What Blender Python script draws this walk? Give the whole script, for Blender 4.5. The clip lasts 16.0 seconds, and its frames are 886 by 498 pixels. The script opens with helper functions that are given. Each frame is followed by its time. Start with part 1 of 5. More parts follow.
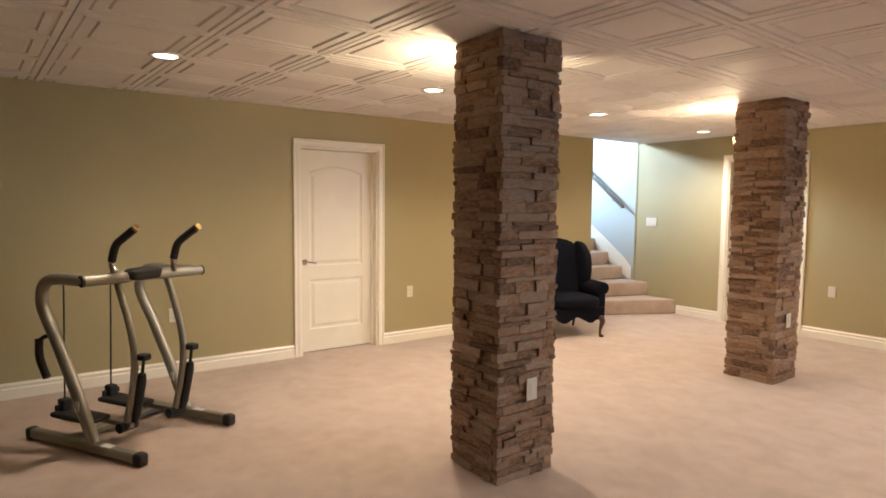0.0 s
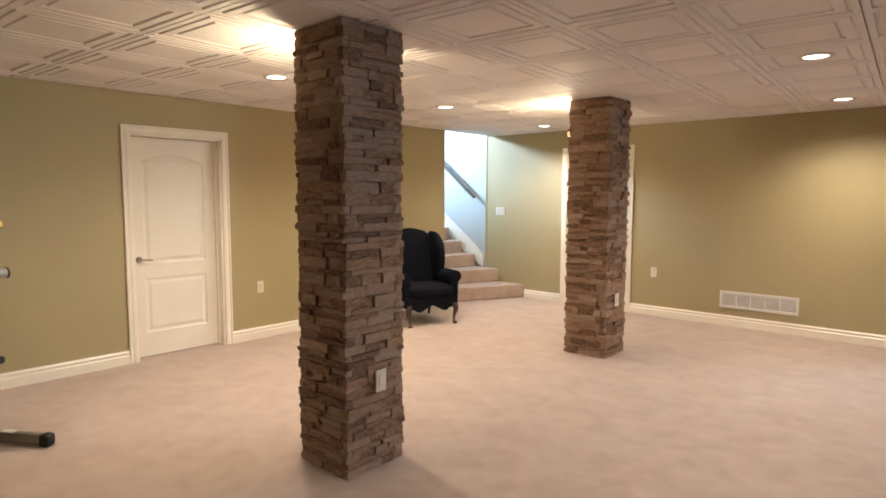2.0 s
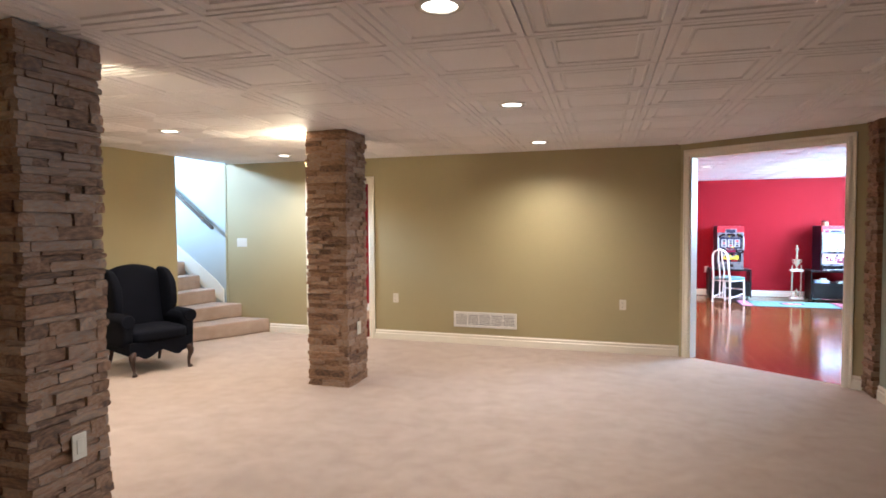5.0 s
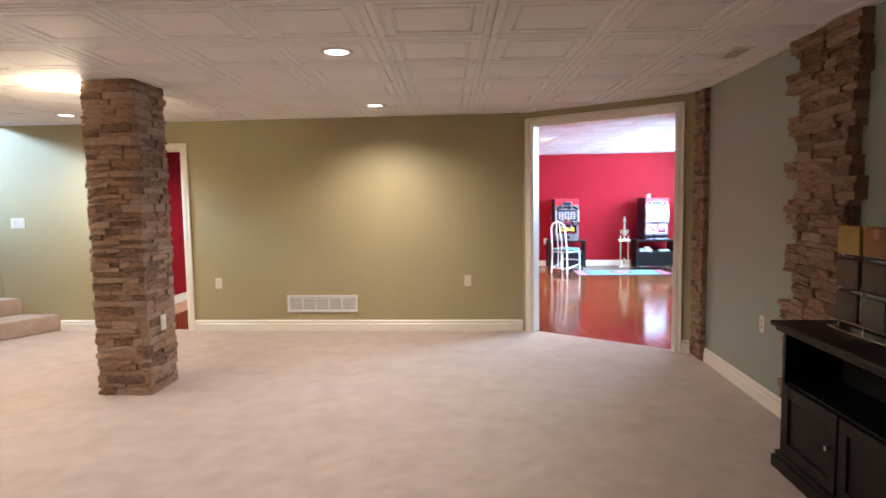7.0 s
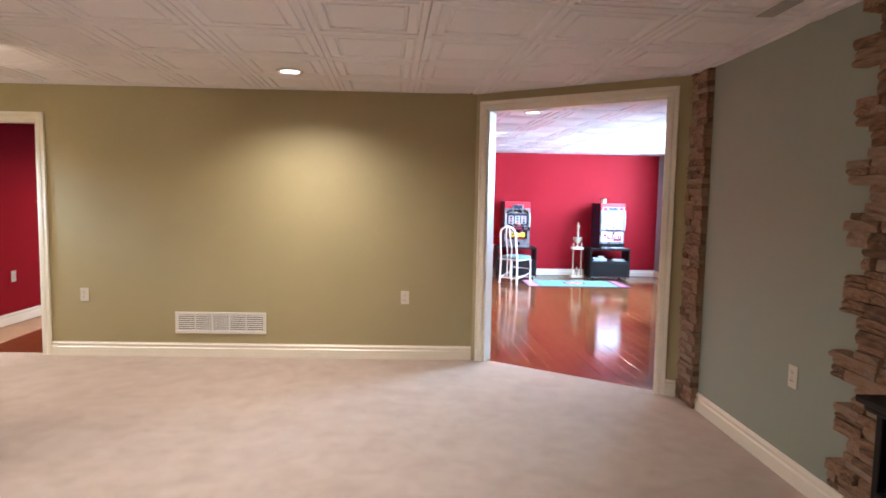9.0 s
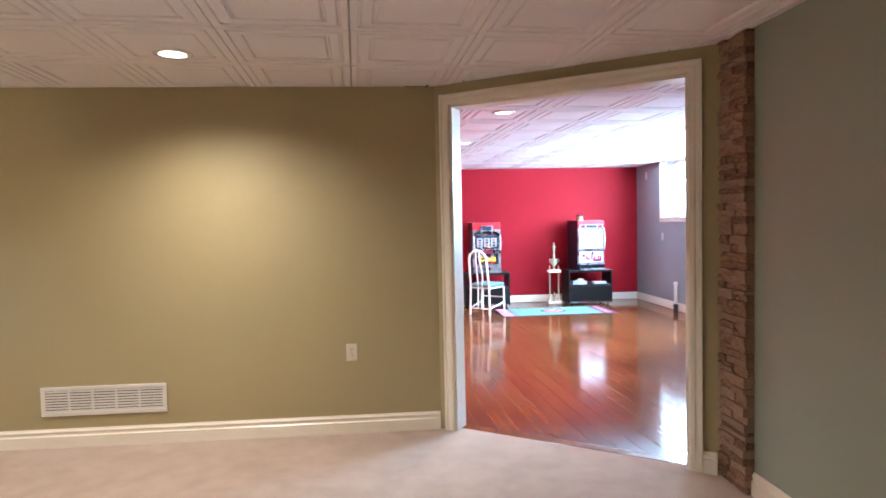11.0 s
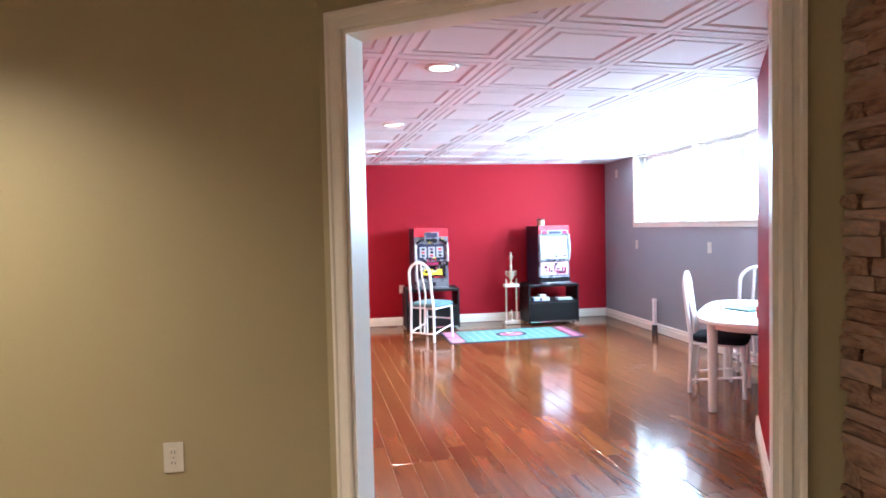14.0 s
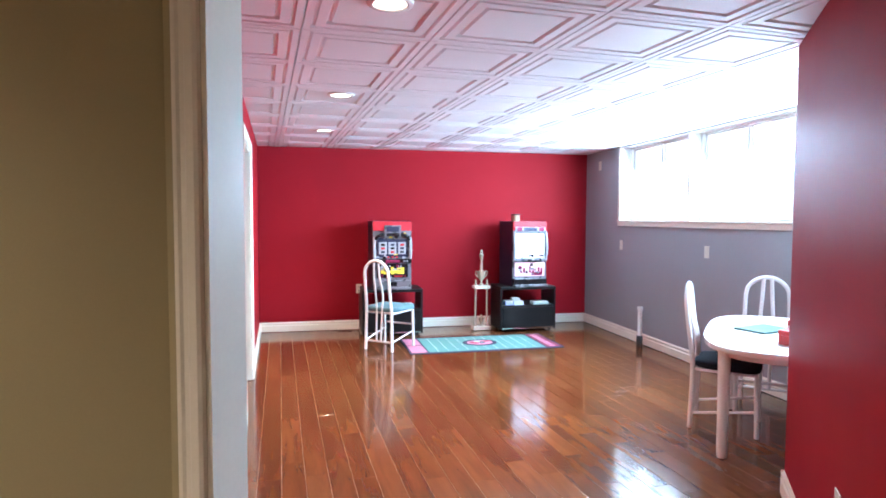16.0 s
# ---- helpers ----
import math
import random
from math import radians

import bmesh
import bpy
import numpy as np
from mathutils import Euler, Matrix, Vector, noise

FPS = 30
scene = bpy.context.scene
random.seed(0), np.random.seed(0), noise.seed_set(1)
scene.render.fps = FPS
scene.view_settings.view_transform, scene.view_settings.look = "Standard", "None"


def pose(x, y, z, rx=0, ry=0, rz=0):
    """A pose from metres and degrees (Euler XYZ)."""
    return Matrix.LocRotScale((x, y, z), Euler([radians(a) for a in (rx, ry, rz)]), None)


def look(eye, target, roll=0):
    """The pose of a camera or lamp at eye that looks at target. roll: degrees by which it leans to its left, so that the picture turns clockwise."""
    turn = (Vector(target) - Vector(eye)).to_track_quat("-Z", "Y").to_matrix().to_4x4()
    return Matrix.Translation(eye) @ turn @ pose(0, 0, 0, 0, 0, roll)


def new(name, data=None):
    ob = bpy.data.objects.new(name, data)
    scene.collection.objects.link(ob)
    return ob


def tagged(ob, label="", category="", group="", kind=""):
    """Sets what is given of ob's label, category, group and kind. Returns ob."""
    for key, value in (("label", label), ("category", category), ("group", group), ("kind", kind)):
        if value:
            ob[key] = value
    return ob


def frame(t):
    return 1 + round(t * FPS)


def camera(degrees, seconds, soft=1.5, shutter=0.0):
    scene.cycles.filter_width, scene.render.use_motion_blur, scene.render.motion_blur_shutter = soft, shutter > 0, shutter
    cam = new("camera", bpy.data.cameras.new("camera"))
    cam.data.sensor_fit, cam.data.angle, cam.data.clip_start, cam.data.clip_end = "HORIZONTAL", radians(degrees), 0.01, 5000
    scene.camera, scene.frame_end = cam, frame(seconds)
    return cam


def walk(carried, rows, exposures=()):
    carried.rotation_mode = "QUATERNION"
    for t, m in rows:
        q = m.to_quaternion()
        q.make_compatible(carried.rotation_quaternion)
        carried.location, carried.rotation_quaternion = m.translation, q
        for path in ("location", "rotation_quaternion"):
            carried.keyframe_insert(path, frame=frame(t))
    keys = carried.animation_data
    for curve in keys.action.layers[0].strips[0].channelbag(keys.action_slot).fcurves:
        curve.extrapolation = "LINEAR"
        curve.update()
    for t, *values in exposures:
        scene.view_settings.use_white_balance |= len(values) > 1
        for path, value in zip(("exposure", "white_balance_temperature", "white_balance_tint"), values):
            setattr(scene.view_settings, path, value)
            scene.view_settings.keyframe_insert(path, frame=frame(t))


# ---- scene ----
cam = camera(73.2, 16.0, soft=1.7)
PATH = [
    (0, (0.657, 1.016, 1.432), (-0.973, 2.164, 1.281), 0.5),
    (0.5, (0.681, 1.039, 1.432), (-0.894, 2.26, 1.261), 0.4),
    (1, (0.688, 1.056, 1.434), (-0.814, 2.364, 1.248), 0.2),
    (1.5, (0.692, 1.071, 1.439), (-0.729, 2.465, 1.251), 0.4),
    (2, (0.705, 1.088, 1.444), (-0.619, 2.577, 1.262), 0.2),
    (2.5, (0.714, 1.109, 1.442), (-0.494, 2.694, 1.273), -0.2),
    (3, (0.741, 1.118, 1.437), (-0.345, 2.791, 1.284), -0.8),
    (3.5, (0.748, 1.14, 1.444), (-0.217, 2.886, 1.303), -1.1),
    (4, (0.766, 1.145, 1.445), (-0.095, 2.947, 1.328), -0.9),
    (4.5, (0.782, 1.158, 1.449), (0.034, 3.01, 1.351), -0.6),
    (5, (0.799, 1.189, 1.451), (0.167, 3.084, 1.367), -0.3),
    (7.5, (0.8, 2.046, 1.392), (0.711, 4.036, 1.211), -0.4),
    (8, (0.832, 2.356, 1.409), (0.758, 4.346, 1.221), 0.5),
    (8.5, (0.809, 2.667, 1.395), (0.786, 4.659, 1.215), 1.1),
    (9, (0.792, 2.966, 1.392), (0.844, 4.958, 1.227), 1.1),
    (11.5, (0.953, 4.399, 1.373), (1.134, 6.389, 1.299), -1.7),
    (12, (1.014, 4.672, 1.367), (1.204, 6.661, 1.296), -2.2),
    (12.5, (1.066, 4.954, 1.379), (1.272, 6.942, 1.307), -2.1),
    (13, (1.116, 5.204, 1.383), (1.385, 7.184, 1.311), -2.4),
    (13.5, (1.205, 5.471, 1.388), (1.495, 7.448, 1.315), -2.0),
    (14, (1.279, 5.706, 1.394), (1.596, 7.679, 1.32), -1.3),
    (14.5, (1.331, 5.94, 1.394), (1.705, 7.903, 1.313), -0.9),
    (15, (1.375, 6.154, 1.399), (1.777, 8.111, 1.314), -0.4),
    (15.5, (1.453, 6.372, 1.401), (1.846, 8.33, 1.305), 0.1),
    (16, (1.541, 6.578, 1.419), (1.948, 8.534, 1.315), 0.2),
]
walk(cam, [(t, look(eye, target, roll)) for t, eye, target, roll in PATH], [(0, -0.57, 6700, 12), (2.5, -0.58, 6350, 11), (5, -0.53, 5850, 10), (9, -0.49, 5830, 10), (12.0, -0.55, 6000, 10), (14.5, -0.76, 6100, 10), (16, -1.0, 6100, 10)])

# ---- measures of the place (metres) ----
CEIL = 2.285            # ceiling of both rooms
XW, XE = -4.58, 2.65    # west and east walls of the carpeted room
YS, YN = -2.2, 8.09     # south and north walls of the carpeted room
T = 0.12                # wall thickness
XG, YR = 5.13, 14.2     # grey window wall and far red wall of the game room
XRL = 0.815             # west wall of the game room
DIAG = Vector((0.832, -0.555, 0))    # direction of the slanted wall
DNRM = Vector((0.555, 0.832, 0))     # its normal, towards the game room
DA = Vector((1.19, 8.09, 0))         # its west end
DLEN = 1.76

# ---- light ----
world = bpy.data.worlds.new("sky")
scene.world = world
world.use_nodes = True
wn = world.node_tree.nodes
sky = wn.new("ShaderNodeTexSky")
sky.sky_type, sky.sun_disc = "NISHITA", False
sky.sun_elevation, sky.sun_rotation = radians(48), radians(-110)
world.node_tree.links.new(sky.outputs[0], wn["Background"].inputs[0])
wn["Background"].inputs[1].default_value = 0.15


def lamp(name, kind, energy, colour, m, **settings):
    data = bpy.data.lights.new(name, kind)
    data.energy, data.color = energy, colour
    for key in settings:
        if key == "size":
            data.size = settings[key]
        if key == "size_y":
            data.shape, data.size_y = "RECTANGLE", settings[key]
        if key == "spread":
            data.spread = settings[key]
        if key == "radius":
            data.shadow_soft_size = settings[key]
        if key == "cone":
            data.spot_size, data.spot_blend = settings[key], 1.0
    ob = new(name, data)
    ob.matrix_world = m
    return ob


WARM = (1.0, 0.86, 0.715)
COOL = (0.52, 0.76, 1.0)
DOWNLIGHTS = [(-3.2, 1.735), (-3.11, 3.57), (-3.16, 5.46), (-3.29, 7.43), (0.06, 3.38), (-0.07, 5.34), (-0.21, 7.34)]
POWERS = [112, 275, 245, 210, 128, 185, 255]      # watts, set lamp by lamp to match brightness across the room
GAME_DOWNLIGHTS = [(1.83, 9.03), (1.70, 10.9), (1.60, 12.66)]
SCONCES = [(-1.775, 3.13), (-1.86, 6.09)]
for (x, y), watts in zip(DOWNLIGHTS, POWERS):
    lamp("downlight_lamp", "SPOT", watts, WARM, pose(x, y, CEIL - 0.02), cone=radians(151), radius=0.05)
for (x, y), watts in zip(GAME_DOWNLIGHTS, (230, 270, 420)):
    lamp("downlight_lamp", "SPOT", watts, (1.0, 0.88, 0.76), pose(x, y, CEIL - 0.02), cone=radians(150), radius=0.05)
# fill lamp added out of view to brighten the hall's red wall
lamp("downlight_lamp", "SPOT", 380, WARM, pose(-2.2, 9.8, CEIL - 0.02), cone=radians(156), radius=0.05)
for x, y in SCONCES:
    lamp("sconce_lamp", "POINT", 48, (1.0, 0.80, 0.50), pose(x - 0.30, y - 0.02, 2.02), radius=0.04)
# daylight of the game room's windows and of the unseen landing added above the stairs
lamp("window_daylight", "AREA", 1250, COOL, look((XG + 0.20, 11.2, 1.85), (2.2, 11.2, 0.45)), size=3.9, size_y=0.85)
lamp("stairwell_daylight", "AREA", 1500, (0.51, 0.71, 1.0), look((-8.15, 6.2, 3.6), (-4.2, 8.0, 1.4)), size=0.7, size_y=0.8)


# ---- materials ----
def nodes_of(name):
    m = bpy.data.materials.new(name)
    m.use_nodes = True
    n, l = m.node_tree.nodes, m.node_tree.links
    return m, n, l, n["Principled BSDF"]


def vary(name, colour, rough=0.6, amount=0.12, scale=3.0, grain=60.0, bump=0.1, metal=0.0, dist=0.002, spec=0.5,
         per_piece=0.0, stretch=(1, 1, 1), coat=0.0, rough_var=0.08, dirt=None):
    """A paint, cloth, stone or metal: base colour varied at two scales, fine relief, uneven gloss."""
    m, n, l, p = nodes_of(name)
    co = n.new("ShaderNodeTexCoord")
    mp = n.new("ShaderNodeMapping")
    mp.inputs["Scale"].default_value = stretch
    l.new(co.outputs["Object"], mp.inputs[0])
    big, fine = n.new("ShaderNodeTexNoise"), n.new("ShaderNodeTexNoise")
    big.inputs["Scale"].default_value, fine.inputs["Scale"].default_value = scale, grain
    big.inputs["Detail"].default_value, fine.inputs["Detail"].default_value = 4, 3
    for t in (big, fine):
        l.new(mp.outputs[0], t.inputs["Vector"])
    add = n.new("ShaderNodeMath")
    add.operation = "ADD"
    l.new(big.outputs["Fac"], add.inputs[0])
    half = n.new("ShaderNodeMath")
    half.operation = "MULTIPLY_ADD"
    half.inputs[1].default_value, half.inputs[2].default_value = 0.6, -0.3
    l.new(fine.outputs["Fac"], half.inputs[0])
    l.new(half.outputs[0], add.inputs[1])
    last = add
    if per_piece:
        info = n.new("ShaderNodeObjectInfo")
        geo = n.new("ShaderNodeNewGeometry")
        both = n.new("ShaderNodeMath")
        both.operation = "ADD"
        l.new(info.outputs["Random"], both.inputs[0])
        l.new(geo.outputs["Random Per Island"], both.inputs[1])
        frac = n.new("ShaderNodeMath")
        frac.operation = "FRACT"
        l.new(both.outputs[0], frac.inputs[0])
        pm = n.new("ShaderNodeMath")
        pm.operation = "MULTIPLY_ADD"
        pm.inputs[1].default_value = per_piece
        l.new(frac.outputs[0], pm.inputs[0])
        l.new(add.outputs[0], pm.inputs[2])
        sub = n.new("ShaderNodeMath")
        sub.operation = "SUBTRACT"
        sub.inputs[1].default_value = per_piece / 2
        l.new(pm.outputs[0], sub.inputs[0])
        last = sub
    ramp = n.new("ShaderNodeValToRGB")
    c = Vector(colour)
    e = ramp.color_ramp.elements
    e[0].position, e[1].position = 0.15, 0.85
    lo = Vector(dirt) if dirt else c * (1 - amount)
    e[0].color, e[1].color = (*lo, 1), (*[min(1, v * (1 + amount)) for v in c], 1)
    l.new(last.outputs[0], ramp.inputs[0])
    l.new(ramp.outputs[0], p.inputs["Base Color"])
    rr = n.new("ShaderNodeMapRange")
    rr.inputs["To Min"].default_value, rr.inputs["To Max"].default_value = max(0.02, rough - rough_var), min(1, rough + rough_var)
    l.new(big.outputs["Fac"], rr.inputs["Value"])
    l.new(rr.outputs[0], p.inputs["Roughness"])
    p.inputs["Metallic"].default_value = metal
    p.inputs["Specular IOR Level"].default_value = spec
    p.inputs["Coat Weight"].default_value = coat
    if bump:
        b = n.new("ShaderNodeBump")
        b.inputs["Strength"].default_value, b.inputs["Distance"].default_value = bump, dist
        l.new(fine.outputs["Fac"], b.inputs["Height"])
        l.new(b.outputs[0], p.inputs["Normal"])
    return m


def glow(name, colour, strength):
    m, n, l, p = nodes_of(name)
    p.inputs["Base Color"].default_value = (*colour, 1)
    p.inputs["Emission Color"].default_value = (*colour, 1)
    p.inputs["Emission Strength"].default_value = strength
    return m


def carpet_material():
    m, n, l, p = nodes_of("carpet")
    co = n.new("ShaderNodeTexCoord")
    foot, pile, tuft = [n.new("ShaderNodeTexNoise") for _ in range(3)]
    for t, s, d in ((foot, 3.6, 3), (pile, 9.0, 4), (tuft, 260.0, 2)):
        t.inputs["Scale"].default_value, t.inputs["Detail"].default_value = s, d
        l.new(co.outputs["Object"], t.inputs["Vector"])
    foot.inputs["Distortion"].default_value = 0.5
    ramp = n.new("ShaderNodeValToRGB")
    e = ramp.color_ramp.elements
    e[0].position, e[1].position = 0.38, 0.66
    e[0].color, e[1].color = (0.485, 0.366, 0.284, 1), (0.585, 0.463, 0.376, 1)
    mix = n.new("ShaderNodeMix")
    mix.inputs[0].default_value = 0.45
    l.new(foot.outputs["Fac"], mix.inputs[2])
    l.new(pile.outputs["Fac"], mix.inputs[3])
    l.new(mix.outputs[0], ramp.inputs[0])
    dark = n.new("ShaderNodeMix")
    dark.data_type, dark.blend_type = "RGBA", "MULTIPLY"
    dark.inputs[0].default_value = 0.35
    l.new(ramp.outputs[0], dark.inputs[6])
    l.new(tuft.outputs["Fac"], dark.inputs[7])
    l.new(dark.outputs[2], p.inputs["Base Color"])
    p.inputs["Roughness"].default_value = 0.95
    p.inputs["Specular IOR Level"].default_value = 0.1
    p.inputs["Sheen Weight"].default_value = 0.3
    b = n.new("ShaderNodeBump")
    b.inputs["Strength"].default_value, b.inputs["Distance"].default_value = 0.5, 0.006
    l.new(tuft.outputs["Fac"], b.inputs["Height"])
    b2 = n.new("ShaderNodeBump")
    b2.inputs["Strength"].default_value, b2.inputs["Distance"].default_value = 0.12, 0.015
    l.new(pile.outputs["Fac"], b2.inputs["Height"])
    l.new(b.outputs[0], b2.inputs["Normal"])
    l.new(b2.outputs[0], p.inputs["Normal"])
    return m


def glass_material():
    m, n, l, p = nodes_of("glass")
    p.inputs["Base Color"].default_value = (1, 1, 1, 1)
    p.inputs["Roughness"].default_value = 0.0
    p.inputs["Transmission Weight"].default_value = 1.0
    p.inputs["IOR"].default_value = 1.01
    return m


def plank_material():
    m, n, l, p = nodes_of("cherry_laminate")
    co, info = n.new("ShaderNodeTexCoord"), n.new("ShaderNodeObjectInfo")
    off = n.new("ShaderNodeVectorMath")
    off.operation = "SCALE"
    off.inputs[0].default_value = (7.3, 31.0, 3.1)
    l.new(info.outputs["Random"], off.inputs["Scale"])
    add = n.new("ShaderNodeVectorMath")
    add.operation = "ADD"
    l.new(co.outputs["Object"], add.inputs[0])
    l.new(off.outputs[0], add.inputs[1])
    mp = n.new("ShaderNodeMapping")
    mp.inputs["Scale"].default_value = (9, 0.9, 1)
    l.new(add.outputs[0], mp.inputs[0])
    figure, grain = n.new("ShaderNodeTexNoise"), n.new("ShaderNodeTexNoise")
    figure.inputs["Scale"].default_value, figure.inputs["Detail"].default_value, figure.inputs["Distortion"].default_value = 1.6, 5, 0.8
    grain.inputs["Scale"].default_value, grain.inputs["Detail"].default_value = 14, 3
    l.new(mp.outputs[0], figure.inputs["Vector"])
    l.new(mp.outputs[0], grain.inputs["Vector"])
    mix = n.new("ShaderNodeMix")
    mix.inputs[0].default_value = 0.2
    l.new(figure.outputs["Fac"], mix.inputs[2])
    l.new(grain.outputs["Fac"], mix.inputs[3])
    shift = n.new("ShaderNodeMath")
    shift.operation = "MULTIPLY_ADD"
    shift.inputs[1].default_value, shift.inputs[2].default_value = 0.36, -0.18
    l.new(info.outputs["Random"], shift.inputs[0])
    tot = n.new("ShaderNodeMath")
    tot.operation = "ADD"
    l.new(mix.outputs[0], tot.inputs[0])
    l.new(shift.outputs[0], tot.inputs[1])
    ramp = n.new("ShaderNodeValToRGB")
    e = ramp.color_ramp.elements
    e[0].position, e[1].position = 0.25, 0.78
    e[0].color, e[1].color = (0.085, 0.025, 0.008, 1), (0.190, 0.063, 0.020, 1)
    l.new(tot.outputs[0], ramp.inputs[0])
    l.new(ramp.outputs[0], p.inputs["Base Color"])
    p.inputs["Roughness"].default_value = 0.125
    p.inputs["Specular IOR Level"].default_value = 0.5
    b = n.new("ShaderNodeBump")
    b.inputs["Strength"].default_value, b.inputs["Distance"].default_value = 0.008, 0.001
    l.new(grain.outputs["Fac"], b.inputs["Height"])
    l.new(b.outputs[0], p.inputs["Normal"])
    return m


M = {
    "olive": vary("olive_paint", (0.385, 0.323, 0.17), 0.55, 0.05, 1.5, 180, 0.06, dist=0.001),
    # east wall's colour, greyer than the olive of the other walls
    "sage": vary("grey_sage", (0.295, 0.325, 0.26), 0.55, 0.05, 1.5, 180, 0.06, dist=0.001),
    "stair_paint": vary("pale_stair_paint", (0.42, 0.46, 0.44), 0.6, 0.04, 1.5, 180, 0.06, dist=0.001),
    "red": vary("red_paint", (0.26, 0.011, 0.017), 0.5, 0.06, 1.5, 180, 0.06, dist=0.001, spec=0.03),
    "grey": vary("grey_paint", (0.285, 0.278, 0.285), 0.55, 0.05, 1.5, 180, 0.06, dist=0.001),
    "trim": vary("white_trim_paint", (0.82, 0.765, 0.64), 0.32, 0.04, 4, 90, 0.03, dist=0.001),
    "ceiling": vary("white_ceiling_vinyl", (0.80, 0.765, 0.775), 0.65, 0.04, 2, 120, 0.04, dist=0.001),
    "carpet": carpet_material(),
    "stone": vary("ledge_stone", (0.31, 0.197, 0.125), 0.9, 0.35, 4, 45, 0.35, dist=0.004, per_piece=0.55, spec=0.2, dirt=(0.12, 0.08, 0.06)),
    "mortar": vary("mortar", (0.16, 0.11, 0.08), 0.95, 0.3, 8, 60, 0.6, dist=0.004, spec=0.1),
    "plank": plank_material(),
    # underlay kept pale: the glint of the planks' bevels put into its colour
    "seam": vary("seam_glint_underlay", (0.48, 0.30, 0.18), 0.5, 0.2, 5, 60, 0.1),
    "navy": vary("navy_cloth", (0.004, 0.0048, 0.009), 0.9, 0.3, 6, 300, 0.4, spec=0.15),
    "darkwood": vary("dark_wood", (0.035, 0.014, 0.008), 0.35, 0.3, 4, 40, 0.1, stretch=(1, 1, 4)),
    "blackwood": vary("black_stained_wood", (0.006, 0.005, 0.005), 0.45, 0.3, 4, 40, 0.1, spec=0.25),
    "steel": vary("champagne_steel", (0.31, 0.295, 0.245), 0.42, 0.08, 6, 90, 0.03, metal=0.75),
    "chrome": vary("chrome", (0.7, 0.68, 0.64), 0.15, 0.05, 6, 90, 0.0, metal=1.0),
    "rubber": vary("black_rubber", (0.012, 0.012, 0.012), 0.6, 0.3, 12, 120, 0.2),
    "plastic": vary("ivory_plastic", (0.66, 0.61, 0.50), 0.35, 0.04, 8, 90, 0.02),
    # near-black for slots and hollows, with their shade put into the colour
    "slot": vary("hollow_shade_black", (0.015, 0.013, 0.012), 0.6, 0.2, 8, 90, 0.0),
    "brass": vary("antique_brass", (0.5, 0.36, 0.14), 0.28, 0.1, 12, 90, 0.03, metal=1.0),
    "white": vary("white_lacquer", (0.82, 0.79, 0.76), 0.25, 0.04, 5, 80, 0.02),
    "teal": vary("teal_cloth", (0.12, 0.20, 0.22), 0.9, 0.2, 8, 240, 0.3, spec=0.1),
    "vent": vary("white_enamel", (0.72, 0.69, 0.63), 0.35, 0.04, 8, 90, 0.02),
    "rail": vary("weathered_handrail", (0.11, 0.085, 0.065), 0.45, 0.3, 4, 60, 0.15, stretch=(1, 4, 4)),
    "glass": glass_material(),
    "bulb": glow("downlight_lens", (1.0, 0.90, 0.76), 9.0),
    "shade": glow("sconce_shade", (1.0, 0.72, 0.32), 6.0),
}


# stone runs from umber over red-brown to grey, stone by stone
for node in M["stone"].node_tree.nodes:
    if node.type == "VALTORGB":
        for where, tone in ((0.36, (0.235, 0.138, 0.085, 1)), (0.54, (0.33, 0.20, 0.125, 1)), (0.68, (0.28, 0.218, 0.172, 1))):
            node.color_ramp.elements.new(where).color = tone


# ---- mesh helpers ----
def part(name, bm, material, parent=None, label="", smooth=False):
    """Links a bmesh as one mesh object, under a thing or a part."""
    data = bpy.data.meshes.new(name)
    bmesh.ops.recalc_face_normals(bm, faces=bm.faces)
    bm.to_mesh(data)
    bm.free()
    for k in (material if isinstance(material, (list, tuple)) else [material]):
        data.materials.append(M[k] if isinstance(k, str) else k)
    if smooth:
        for p in data.polygons:
            p.use_smooth = True
        data.set_sharp_from_angle(angle=radians(40))
    ob = new(name, data)
    if parent:
        ob.parent = parent
    if label:
        ob["label"] = label
    return ob


def thing(name, m, label, category, group=""):
    """An Empty at a thing's base, to which its parts are added in its own space."""
    ob = new(name)
    ob.empty_display_size = 0.1
    ob.matrix_world = m
    return tagged(ob, label, category, group)


def structure(name, bm, material, label, category, smooth=False):
    return tagged(part(name, bm, material, None, "", smooth), label, category, "", "structure")


def box(x0, x1, y0, y1, z0, z1, bevel=0.0, bm=None, m=None, seg=2):
    own = bmesh.new()
    bmesh.ops.create_cube(own, size=1.0)
    bmesh.ops.transform(own, matrix=Matrix.Translation(((x0 + x1) / 2, (y0 + y1) / 2, (z0 + z1) / 2)) @ Matrix.Diagonal((x1 - x0, y1 - y0, z1 - z0, 1)), verts=own.verts)
    if bevel:
        bmesh.ops.bevel(own, geom=own.edges[:], offset=bevel, segments=seg, affect="EDGES", profile=0.5)
    if m is not None:
        bmesh.ops.transform(own, matrix=m, verts=own.verts)
    return join(bm, own)


def join(bm, own):
    if bm is None:
        return own
    data = bpy.data.meshes.new("tmp")
    own.to_mesh(data)
    own.free()
    bm.from_mesh(data)
    bpy.data.meshes.remove(data)
    return bm


